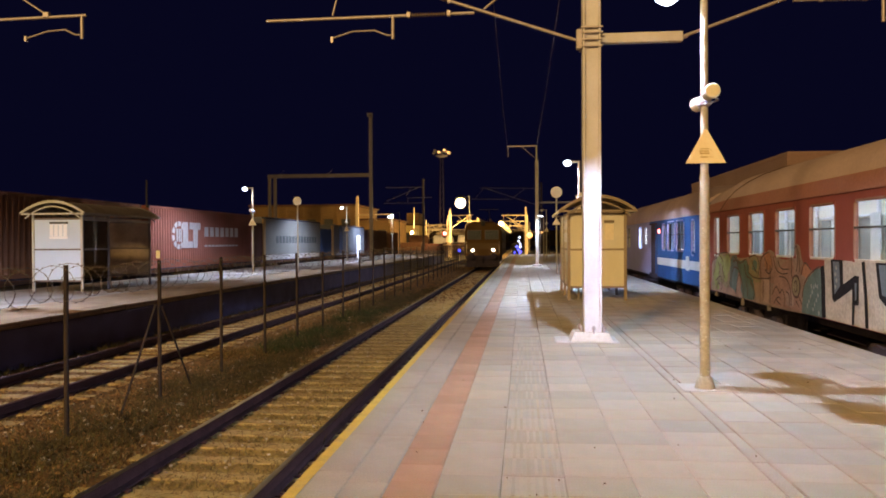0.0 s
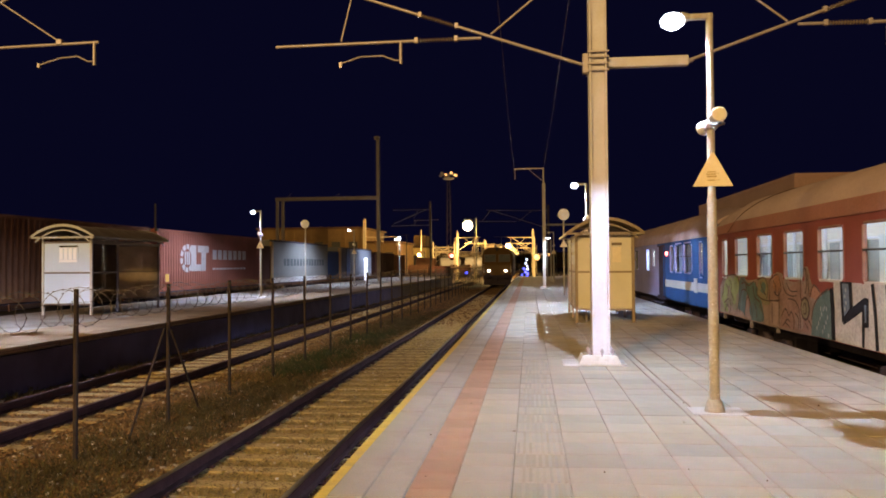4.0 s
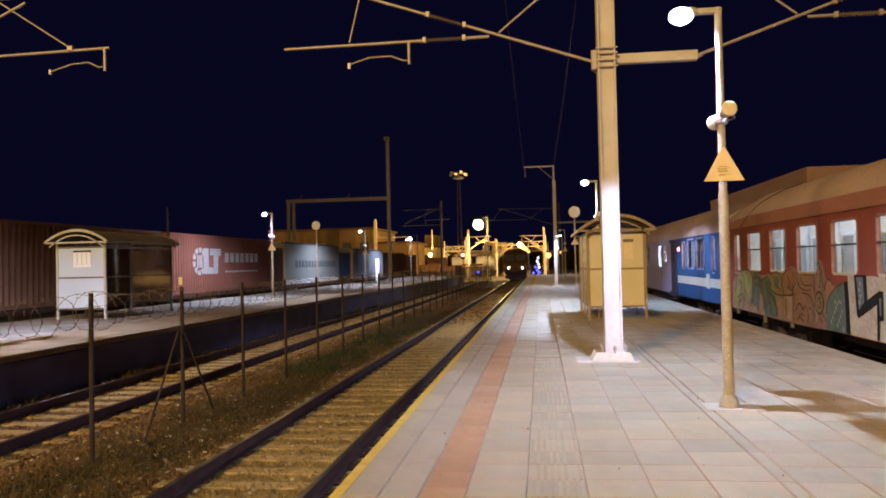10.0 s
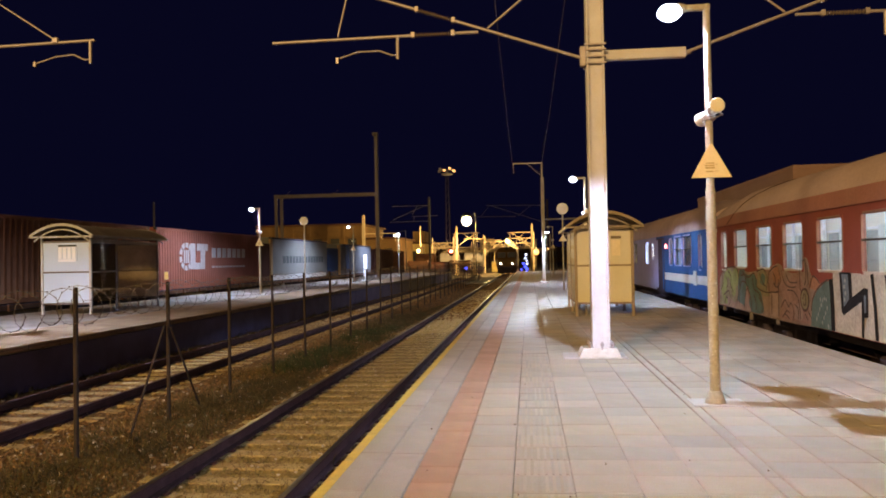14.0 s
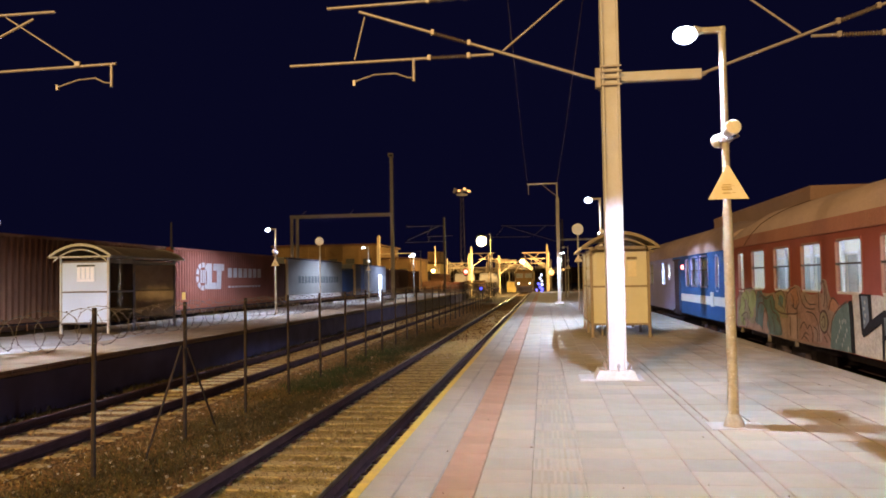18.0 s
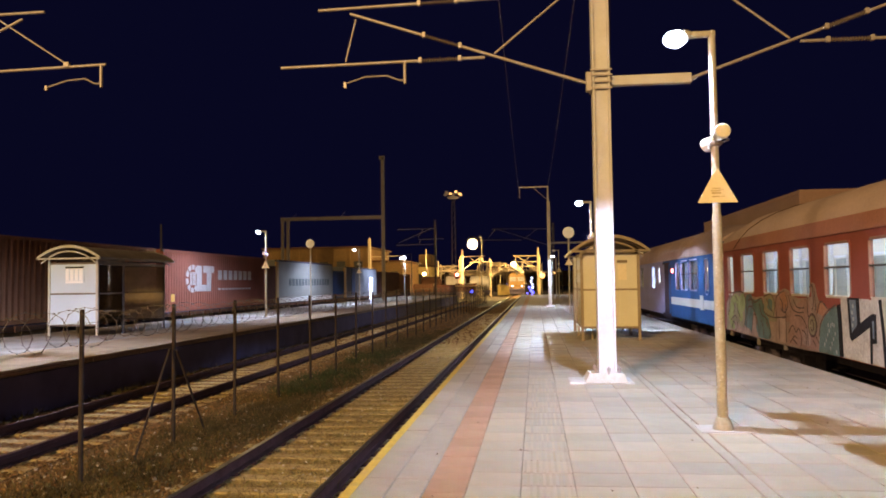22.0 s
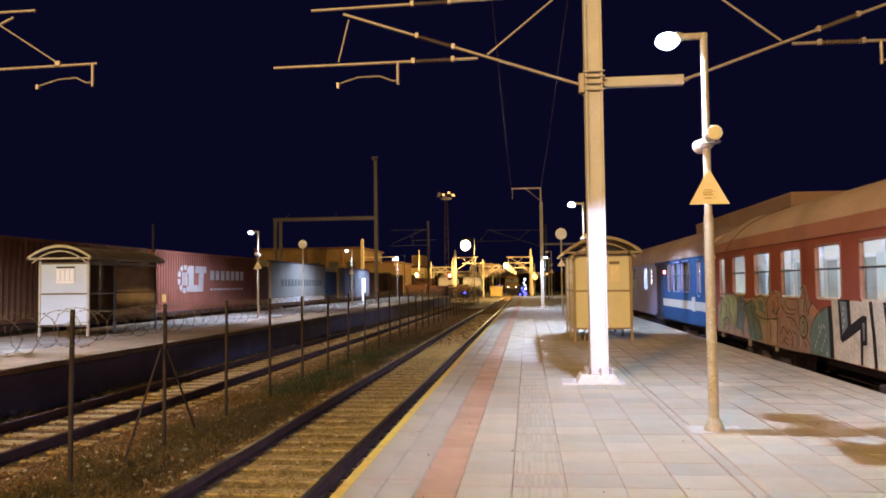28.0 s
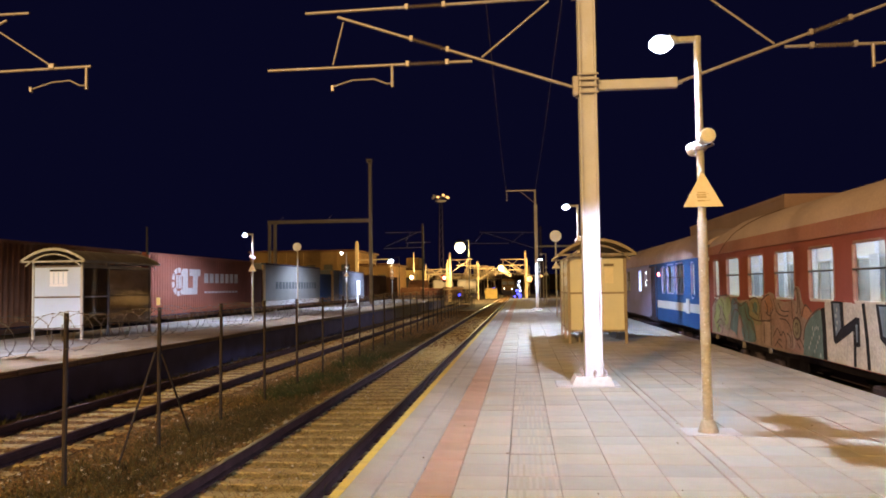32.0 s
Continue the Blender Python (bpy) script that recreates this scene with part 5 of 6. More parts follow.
def container(name, y0, y1, z0, z1, m, label, ribs=True, pitch=0.27, depth=0.05):
    top = thing(name, label, "container", (0, 0, 0), "containers on the train")
    w = 2.44
    out = []
    yy = y0 + 0.14
    while yy < y1 - 0.14 - pitch:
        out += [(CX - 0.02, yy), (CX - 0.02, yy + pitch * 0.32), (CX - 0.02 - depth, yy + pitch * 0.5), (CX - 0.02 - depth, yy + pitch * 0.82)]
        yy += pitch
    out += [(CX - 0.02, yy), (CX - 0.02, y1 - 0.12), (CX - 0.2, y1 - 0.12), (CX - 0.2, y0 + 0.12), (CX - 0.02, y0 + 0.12)]
    bm = bmesh.new()
    prism(bm, out if ribs else [(CX - 0.02, y0 + 0.12), (CX - 0.02, y1 - 0.12), (CX - 0.2, y1 - 0.12), (CX - 0.2, y0 + 0.12)], "z", z0 + 0.14, z1 - 0.1)
    part("side_wall", bm, m, top, "corrugated steel wall" if ribs else "")
    part("core", boxed(CX - w + 0.02, CX - 0.22, y0 + 0.12, y1 - 0.12, z0 + 0.12, z1 - 0.06), m, top)
    for yy in (y0, y1 - 0.12):
        for px in (CX - 0.14, CX - w):
            part("corner_post", boxed(px, px + 0.14, yy, yy + 0.12, z0, z1, 0.008), m, top)
    for z in (z0, z1 - 0.1):
        part("side_rail", boxed(CX - 0.12, CX - 0.003, y0 + 0.122, y1 - 0.122, z, z + (0.14 if z == z0 else 0.1)), m, top)
    for z in (z0 + 0.01, z1 - 0.12):
        part("end_rail", boxed(CX - w + 0.14, CX - 0.14, y0, y0 + 0.115, z, z + 0.12), m, top)
        part("end_rail", boxed(CX - w + 0.14, CX - 0.14, y1 - 0.115, y1, z, z + 0.12), m, top)
    for yy in (y0 - 0.004, y1 - 0.116):
        for z in (z0 - 0.002, z1 - 0.118):
            part("corner_casting", boxed(CX - 0.15, CX + 0.006, yy, yy + 0.12, z, z + 0.12, 0.01), M_DARK, top)
    return top


def wagon(y0, y1, label):
    top = thing("flat_wagon", label, "wagon", (0, 0, 0), "container wagons")
    part("deck", boxed(CX - 2.5, CX + 0.05, y0, y1, 0.12, 0.34, 0.02), M_UNDER, top)
    part("side_sill", boxed(CX + 0.052, CX + 0.1, y0 + 0.1, y1 - 0.1, 0.16, 0.3), M_RUST, top)
    n = 8
    for k in range(n):
        yy = y0 + 1 + (y1 - y0 - 2) * k / (n - 1)
        part("stake_pocket", boxed(CX + 0.102, CX + 0.16, yy - 0.06, yy + 0.06, 0.1, 0.33), M_RUST, top)
    for yy in (y0 + 2.2, y1 - 2.2):
        bogie(top, TRACK4, yy)
    return top


M_BROWN = mat("brown_container_paint", (0.27, 0.14, 0.085), 0.95, var=0.2, scale=1.2, bump=0.1, spec=0.05, dirt=(0.17, 0.075, 0.05), dirt_amount=0.7)
M_REDC = mat("red_container_paint", (0.25, 0.094, 0.066), 0.95, var=0.15, scale=1, bump=0.08, spec=0.05, dirt=(0.17, 0.08, 0.058), dirt_amount=0.6)
M_GREYC = mat("grey_tarpaulin", (0.215, 0.215, 0.2), 0.95, var=0.2, scale=0.5, bump=0.1, spec=0.05, dirt=(0.15, 0.145, 0.13), dirt_amount=0.6)
M_BLUEC = mat("blue_container_paint", (0.05, 0.08, 0.17), 0.95, var=0.15, scale=1, bump=0.08, spec=0.05)
M_LBLUE = mat("pale_blue_container_paint", (0.2, 0.21, 0.235), 0.95, var=0.15, scale=1, bump=0.08, spec=0.05)
M_BROWN2 = mat("dark_brown_container_paint", (0.085, 0.038, 0.03), 0.95, var=0.2, scale=1.2, bump=0.1, spec=0.05)
M_LOGO = mat("white_lettering_paint", (0.45, 0.4, 0.39), 0.9, var=0.25, scale=5)
M_LOGOD = mat("grey_lettering_paint", (0.1, 0.11, 0.11), 0.95, var=0.25, spec=0.05, scale=5)

container("freight_container", 19.7, 33.5, 0.36, 3.28, M_BROWN, "rust-brown corrugated container on a flat wagon", pitch=0.3, depth=0.09)
cred = container("freight_container", 34.2, 47.9, 0.36, 3.28, M_REDC, "red corrugated container with a faded white emblem")
cgrey = container("freight_container", 50.15, 64.6, 0.36, 3.25, M_GREYC, "grey curtain-sided container with dark lettering", ribs=False)
cblue = container("freight_container", 64.8, 68.5, 0.36, 2.72, M_BLUEC, "dark blue container between two paler ones")
clb = container("freight_container", 69.4, 83.0, 0.36, 3.15, M_LBLUE, "pale blue container on the train")
container("freight_container", 85.0, 97.0, 0.36, 2.9, M_BROWN2, "brown container near the end of the train")
container("freight_container", 48.1, 49.9, 0.36, 2.8, M_BROWN2, "short dark red-brown container", ribs=False)
M_TAN = mat("tan_container_frame", (0.42, 0.27, 0.12), 0.9, var=0.2, scale=3)
part("end_frame", boxed(CX - 0.1, CX + 0.02, 50.05, 50.5, 0.36, 3.1), M_TAN, cgrey, "tan container end frame")
part("end_frame", boxed(CX - 0.1, CX + 0.02, 68.6, 69.35, 0.36, 3.05), M_TAN, clb, "tan container end frame")
part("top_seam", boxed(CX - 0.1, CX + 0.012, 50.55, 64.5, 3.14, 3.24), M_UNDER, cgrey, "dark top rail")
part("top_seam", boxed(CX - 0.1, CX + 0.012, 69.6, 82.9, 3.04, 3.14), M_UNDER, clb, "dark top rail")
for a, b in ((19.2, 33.7), (33.85, 48.9), (49.2, 64.7), (64.85, 84.2), (84.5, 97.5)):
    wagon(a, b, "flat wagon carrying containers beyond the far platform")
# emblem: a ring of segments, a solid block and letter-sized bars
for k in range(10):
    a0 = k * 36
    pts = curve(37.35, 1.93, 0.78, 0.7, a0, a0 + 26, 4) + curve(37.35, 1.93, 0.5, 0.46, a0 + 26, a0, 4)
    part("emblem_segment", prismed(pts, "x", CX - 0.017, CX + 0.004), M_LOGO, cred)
for dy in (-0.22, 0.02, 0.24):
    part("emblem_bar", boxed(CX - 0.017, CX + 0.004, 37.35 + dy - 0.07, 37.35 + dy + 0.07, 1.6, 2.26), M_LOGO, cred)
part("emblem_block", prismed([(37.8, 1.28), (39.0, 1.28), (39.0, 1.62), (38.4, 1.62), (38.4, 2.6), (37.8, 2.6)], "x", CX - 0.017, CX + 0.0045), M_LOGO, cred)
part("emblem_block", prismed([(39.05, 1.28), (39.55, 1.28), (39.62, 2.24), (39.95, 2.24), (39.95, 2.6), (38.6, 2.6), (38.6, 2.24), (39.05, 2.24)], "x", CX - 0.017, CX + 0.004), M_LOGO, cred)
for k in range(7):
    y = 40.5 + k * 0.735
    part("letter_bar", boxed(CX - 0.017, CX + 0.004, y, y + 0.5, 1.88, 2.4), M_LOGO, cred)
for k in range(10):
    y = 40.5 + k * 0.5
    part("letter_bar", boxed(CX - 0.017, CX + 0.004, y, y + 0.34, 1.33, 1.43), M_LOGO, cred)
for k in range(14):
    y = 52.8 + k * 0.77
    part("letter_bar", boxed(CX - 0.018, CX + 0.003, y, y + 0.5, 1.5, 2.0), M_LOGOD, cgrey)
part("hem", boxed(CX - 0.018, CX + 0.006, 50.6, 64.1, 0.37, 0.7), M_STRIPE, cgrey, "dirty white lower band")
part("blue_patch", boxed(CX - 0.016, CX + 0.012, 71.4, 72.85, 0.5, 3.02), M_BLUEC, clb)

# white marker board and far portal on the other platform
tot = thing("marker_board", "white upright marker board on a post", "sign", (-12.42, 58.6, Z2))
part("post", tubed((0, 0, 0), (0, 0, 1.2), 0.05), M_WHITE, tot)
part("board", boxed(-0.14, 0.14, -0.055, -0.051, 0.3, 2.0, 0.002), M_SHEET, tot)
part("foot", boxed(-0.3, 0.3, -0.2, 0.2, 0, 0.05, 0.01), M_PLINTH, tot)

portal = thing("catenary_portal", "grey catenary portal with one tall leg and a long beam", "mast", (0, 0, 0), "catenary masts")
part("tall_leg", boxed(-13.68, -13.42, 69.2, 69.6, 0, 13.0), M_PORTAL, portal)
part("cap", boxed(-13.85, -13.38, 69.2, 69.6, 12.85, 13.15), M_PORTAL, portal)
part("beam", boxed(-23.1, -13.682, 69.25, 69.55, 7.42, 7.74), M_PORTAL, portal)
part("short_leg", boxed(-23.06, -22.84, 69.25, 69.55, GROUND - 0.1, 7.418), M_PORTAL, portal)
part("short_leg", boxed(-22.55, -22.33, 69.25, 69.55, GROUND - 0.1, 7.418), M_PORTAL, portal)
for px in (-22.0, -17.5):
    part("spike", tubed((px, 69.4, 7.74), (px + 0.4, 69.4, 8.1), 0.015), M_GALV, portal)
pole = thing("yard_pole", "thin dark pole standing behind the containers", "pole")
part("shaft", tubed((-24.0, 48, GROUND - 0.1), (-24.0, 48, 5.6), 0.075, 0.06), M_SPAN, pole)


# ---------------------------------------------------------------- far yard
M_SOD = glow("sodium_globe", (1, 0.75, 0.4), 9)
M_SODROW = glow("far_sodium_globe", (1, 0.6, 0.16), 3.5)
M_SODDIM = glow("sodium_lamp_dim", (1, 0.45, 0.12), 2.5)
M_BLUEL = glow("blue_signal_light", (0.03, 0.05, 1), 3)
M_WHITEL = glow("white_signal_light", (0.85, 0.85, 1), 3)


def yard_mast(x, y, h, side, label, reach=3.4, w=0.16, drop=0.9, long=1.3, stay=True):
    """drop: from the top down to the upper arm; long: reach of the lower arm as a share of the upper."""
    top = thing("yard_mast", label, "mast", (x, y, GROUND - 0.1), "masts of the far yard")
    part("column", boxed(-w, w, -w, w, 0, h), M_YARD, top)
    part("cap", lathe(bmesh.new(), (0, 0, h), (0, 0, h + 0.25), [(0, w * 0.8), (0.5, w * 0.8), (1, 0.04)], 8), M_YARD, top)
    z, r = h - drop, side * reach
    part("arm_tube", tubed((0, 0, z), (r, 0, z + 0.05), 0.075, n=6), M_YARD, top)
    part("arm_tube", tubed((r * 0.3, 0, z - 0.85), (r * long, 0, z - 0.85), 0.065, n=6), M_YARD, top)
    if stay:
        part("stay_tube", tubed((0, 0, z - 2.0), (r * 0.85, 0, z), 0.07, n=6), M_YARD, top)
    part("drop_tube", tubed((r * 0.3, 0, z), (r * 0.55, 0, z - 0.85), 0.05, n=6), M_YARD, top)
    part("drop_tube", tubed((r * 0.9, 0, z), (r * 0.9, 0, z - 1.3), 0.04, n=6), M_YARD, top)
    return top


ma = yard_mast(-10.68, 116, 7.3, 1, "catenary mast lit orange by the yard lamps", reach=3.4, w=0.15)
part("back_column", boxed(-0.46, -0.32, 0.4, 0.6, 0, 6.5), M_YARD, ma)
yard_mast(0.53, 118, 7.5, -1, "catenary mast lit orange beside the line", reach=3.7, w=0.15, drop=1.1, long=1.08)
mc = yard_mast(-25.2, 118, 9.4, 1, "orange-lit mast with a long arm behind the container train", reach=5.5, w=0.2, drop=2.7, long=0.31, stay=False)
part("end_drop", tubed((5.5, 0, 6.7), (5.5, 0, 5.6), 0.06, n=6), M_YARD, mc)
for x, y, h, s in ((-9.0, 128, 6.6, 1), (-8.6, 150, 7, 1), (0.9, 140, 7, -1), (-10.5, 175, 7, 1), (1.2, 180, 7, -1), (-13.5, 140, 6.4, -1), (-15, 165, 7, -1), (-18.5, 150, 6.6, 1), (-24, 170, 7, 1), (-9, 205, 7, 1), (1.8, 215, 7, -1), (-12, 230, 7, 1), (-30, 190, 8, 1), (-6.5, 250, 7, 1), (-8.4, 124, 6.2, 1), (-7.7, 138, 6.4, 1)):
    yard_mast(x, y, h, s, "catenary mast in the far yard", w=0.09)
yr = random.Random(11)
for k in range(22):
    yy = yr.uniform(122, 290)
    xx = yr.uniform(-34, 3) * (1 if k % 3 else 0.5)
    if -5.5 < xx < -0.8 or abs(xx + 7.75) < 1.9:
        xx -= 5.5
    yard_mast(xx, yy, yr.uniform(5.8, 7.0), yr.choice((-1, 1)), "catenary mast in the far yard", reach=yr.uniform(2.4, 5), w=0.08)
def cross_span(x, y, side, top_z, low_z, reach, label):
    """Thin tube brackets over the far tracks, toned dark for the little light there."""
    g = thing("cross_span", label, "mast", (x, y, 0), "masts of the far yard")
    r = side * reach
    part("leg", boxed(-0.13, 0.13, -0.13, 0.13, GROUND - 0.1, top_z + 1.2), M_LEG, g)
    part("top_tube", tubed((0, 0, top_z), (r, 0, top_z), 0.045, n=6), M_SPAN, g)
    part("low_tube", tubed((0, 0, low_z), (r * 1.05, 0, low_z - 0.05), 0.045, n=6), M_SPAN, g)
    part("stay_tube", tubed((r * 0.12, 0, top_z), (r * 0.98, 0, low_z + 0.25), 0.045, n=6), M_SPAN, g)
    part("drop_tube", tubed((r * 0.32, 0, top_z), (r * 0.45, 0, low_z + 1.0), 0.04, n=6), M_SPAN, g)
    part("side_arm", tubed((-side * 1.2, 0, low_z + 0.75), (r * 0.45, 0, low_z + 0.7), 0.05, n=6), M_SPAN, g)
    part("side_drop", tubed((r * 0.4, 0, low_z + 0.7), (r * 0.42, 0, low_z + 0.1), 0.05, n=6), M_SPAN, g)
    return g


cross_span(-14.1, 111, -1, 9.37, 7.15, 5.4, "grey tube bracket above the sidings")
g = thing("cross_span", "grey tube bracket over the line past the platform", "mast", (0, 100, 0), "masts of the far yard")
part("leg", boxed(2.3, 2.55, -0.12, 0.12, GROUND - 0.1, 9.0), M_LEG, g)
part("top_tube", tubed((-5.34, 0, 8.4), (2.3, 0, 8.25), 0.045, n=6), M_SPAN, g)
part("low_tube", tubed((-6.46, 0, 6.98), (-1.6, 0, 6.92), 0.05, n=6), M_SPAN, g)
part("stay_tube", tubed((-4.8, 0, 8.38), (2.3, 0, 6.0), 0.045, n=6), M_SPAN, g)
part("drop_tube", tubed((-1.3, 0, 6.95), (0.4, 0, 8.3), 0.04, n=6), M_SPAN, g)
part("drop_tube", tubed((-4.9, 0, 8.38), (-6.0, 0, 7.0), 0.03, n=6), M_SPAN, g)


def yard_lamp(x, y, z, r, m, label, pole=True, dx=1.0):
    top = thing("yard_lamp", label, "lamp", (x, y, 0), "yard lamps")
    bm = bmesh.new()
    bmesh.ops.create_uvsphere(bm, u_segments=16, v_segments=10, radius=r)
    bmesh.ops.translate(bm, verts=bm.verts, vec=(0, 0, z))
    part("globe", bm, m, top, "glowing globe", True)
    if pole:
        part("pole", tubed((dx, 0.3, GROUND - 0.1), (dx, 0.3, z + r + 0.3), 0.07, 0.05), M_DARK, top)
        part("arm", tubed((dx, 0.3, z + r + 0.3), (0, 0.3, z + r + 0.1), 0.04), M_DARK, top)
        part("cowl", lathe(bmesh.new(), (0, 0, z + r * 0.9), (0, 0, z + r * 1.5), [(0, r * 1.1), (1, r * 0.5)], 12), M_DARK, top)
    return top


# globes of the big lamp and the row are widened by their glare
yard_lamp(-8.87, 112.6, 7.1, 0.74, M_SOD, "large glowing sodium lamp on a pole over the yard", dx=1.25)
for y, r in ((199, 0.75), (219, 0.72), (243, 0.74), (276, 0.75), (330, 0.8), (440, 1.0)):
    yard_lamp(-5.3, y, 6.0, r, M_SODROW, "glowing sodium lamp further down the line")
yard_lamp(1.23, 128.4, 2.53, 0.45, M_SODDIM, "small orange lamp beside the line")
yard_lamp(-21.3, 150, 3.34, 0.4, M_SODDIM, "small orange lamp in the yard")
yard_lamp(2.3, 95.5, 2.6, 0.16, M_SODDIM, "small orange lamp past the platform end")
yard_lamp(-17.5, 104, 5.0, 0.25, M_LED, "white lamp behind the container train")
lit_pole = thing("yard_pole", "tall pole lit orange beside the small yard lamp", "pole", (-21.0, 151, GROUND - 0.1), "yard poles")
part("shaft", tubed((0, 0, 0), (0, 0, 9.2), 0.16, 0.12), M_YARD, lit_pole)
dim_pole = thing("yard_pole", "thin pole far down the platform", "pole", (1.73, 64, 0), "yard poles")
part("shaft", tubed((0, 0, 0), (0, 0, 3.5), 0.05, 0.05), M_POLE, dim_pole)


def signal(x, y, h, m, label, r=0.12):
    top = thing("signal", label, "signal", (x, y, GROUND - 0.1), "railway signals")
    part("post", tubed((0, 0.12, 0), (0, 0.12, h + 0.3), 0.05), M_POLE, top)
    part("head", boxed(-0.22, 0.22, -0.02, 0.1, h - 0.5, h + 0.3, 0.03), M_DARK, top)
    part("lens", lathe(bmesh.new(), (0, -0.08, h), (0, -0.022, h), [(0, r * 0.8), (1, r)], 14), m, top, "glowing lens")
    return top


signal(-9.35, 94, 3.5, M_RED, "railway signal showing red", 0.2)
signal(-7.43, 92, 1.45, M_BLUEL, "low shunting signal showing blue", 0.17)
signal(-6.2, 172, 1.9, M_BLUEL, "low shunting signal showing blue further away", 0.24)
# lit cluster beside the line
cl = thing("signal_cluster", "cluster of blue and white signal lamps beside the line", "signal", (-0.7, 112, GROUND - 0.1), "railway signals")
part("cabinet", boxed(-0.75, 0.55, 0.1, 0.9, 0, 2.2, 0.05), M_DARK, cl)
part("post", tubed((0.25, 0.2, 2.2), (0.25, 0.2, 3.3), 0.06), M_DARK, cl)
for dx, z, m, r in ((0.3, 3.05, M_WHITEL, 0.24), (0.16, 2.55, M_WHITEL, 0.24), (0.36, 2.15, M_WHITEL, 0.2), (0.4, 1.7, M_WHITEL, 0.26), (0.12, 1.3, M_BLUEL, 0.3), (0.38, 1.0, M_BLUEL, 0.34), (0.3, 0.6, M_BLUEL, 0.26), (-0.1, 1.75, M_BLUEL, 0.26), (-0.4, 0.9, M_BLUEL, 0.22)):
    part("lens", lathe(bmesh.new(), (dx, 0.0, z), (dx, 0.098, z), [(0, r * 0.55), (1, r * 0.65)], 12), m, cl)

# floodlight tower
ft = thing("floodlight_tower", "tall lattice floodlight tower over the yard", "tower", (-20.6, 200, GROUND - 0.1))
for a, b in ((-0.6, -0.6), (0.6, -0.6), (0.6, 0.6), (-0.6, 0.6)):
    part("leg", tubed((a, b, 0), (a * 0.5, b * 0.5, 24), 0.09, n=6), M_LEG, ft)
for k in range(12):
    z, w = k * 2.0, 0.6 - 0.27 * k / 12
    part("brace", tubed((-w, -w, z), (w * 0.96, -w * 0.96, z + 2), 0.06, n=5), M_LEG, ft)
    part("brace", tubed((w, w, z), (w * 0.96, -w * 0.96, z + 2), 0.06, n=5), M_LEG, ft)
part("gantry", lathe(bmesh.new(), (0, 0, 24.2), (0, 0, 24.9), [(0, 0.7), (0.3, 1.5), (0.8, 1.5), (1, 1.0)], 12), M_MAST, ft)
part("upper_ring", lathe(bmesh.new(), (0, 0, 25.5), (0, 0, 25.65), [(0, 1.3), (1, 1.3)], 12), M_MAST, ft)
for k in range(9):
    a = 2 * math.pi * k / 9 + 0.3
    c, s = math.cos(a), math.sin(a)
    fl = part("floodlight", boxed(2.0 * c - 0.35, 2.0 * c + 0.35, 2.0 * s - 0.3, 2.0 * s + 0.3, 25.05 + 0.5 * (k % 2), 25.65 + 0.5 * (k % 2), 0.05), M_MAST, ft)
    if k in (0, 6, 7, 8):
        part("lens", boxed(2.0 * c - 0.3, 2.0 * c + 0.3, 2.0 * s - 0.34, 2.0 * s - 0.305, 25.1 + 0.5 * (k % 2), 25.6 + 0.5 * (k % 2)), M_SODDIM, fl)


# buildings of the yard
M_OCHRE = mat("ochre_yard_wall", (0.15, 0.09, 0.035), 0.85, var=0.35, scale=0.3, fine=6, bump=0.1, dirt=(0.07, 0.04, 0.02), dirt_amount=0.85)


M_OCHRED = mat("dark_tiled_yard_roof", (0.075, 0.036, 0.018), 0.9, var=0.35, scale=0.3, fine=6, bump=0.1, dirt=(0.05, 0.03, 0.02), dirt_amount=0.8)


def yard_house(x0, x1, y0, y1, h, label, cols, rows=1, gable=0.0, M_OCHRE=M_OCHRE):
    top = thing("yard_building", label, "building", (0, 0, GROUND - 0.1), "yard buildings")
    part("wall", boxed(x0, x1, y0, y1, 0, h), M_OCHRE, top)
    part("roof", boxed(x0 - 0.4, x1 + 0.4, y0 - 0.4, y1 + 0.4, h + 0.002, h + 0.3), M_OCHRED, top)
    if gable:
        part("gable_roof", prismed([(x0 - 0.3, h + 0.402), (x1 + 0.3, h + 0.402), ((x0 + x1) / 2, h + 0.4 + gable)], "y", y0 - 0.3, y1 + 0.3), M_OCHRED, top, "pitched roof")
        part("chimney", boxed(x0 + 1.2, x0 + 2.0, y0 + 2, y0 + 2.8, h + 0.4, h + gable + 1.0), M_OCHRE, top)
    for k in range(cols + 1):
        a = x0 + (x1 - x0) * k / cols
        part("pilaster", boxed(a - 0.18, a + 0.18, y0 - 0.12, y0 - 0.004, 0, h - 0.01), M_OCHRE, top)
    for r in range(rows):
        for k in range(cols):
            a = x0 + (x1 - x0) * (k + 0.25) / cols
            b = x0 + (x1 - x0) * (k + 0.75) / cols
            part("window", boxed(a, b, y0 - 0.06, y0 - 0.003, h * (r + 0.35) / rows, h * (r + 0.75) / rows), M_DARK, top)
    return top


yard_house(-43, -26.3, 121, 140, 8.2, "long ochre yard building with a flat roof", 6)
yard_house(-25.8, -20.9, 122, 140, 5.95, "plain ochre yard building under orange light", 2)
block = yard_house(-25.7, -21.3, 160, 172, 5.9, "yellow-lit block beyond the sidings", 1, M_OCHRE=M_HUTY)
part("upper_storey", boxed(-23.85, -21.4, 160.3, 170, 6.302, 8.5), M_OCHRE, block)
yard_house(-70, -46, 130, 150, 6.5, "low dark yard shed", 6)
yard_house(-60, 60, 420, 440, 8, "distant dark row of buildings", 30)
yb = thing("yellow_hut", "low yellow-lit concrete hut beside the line", "building", (0, 0, 0))
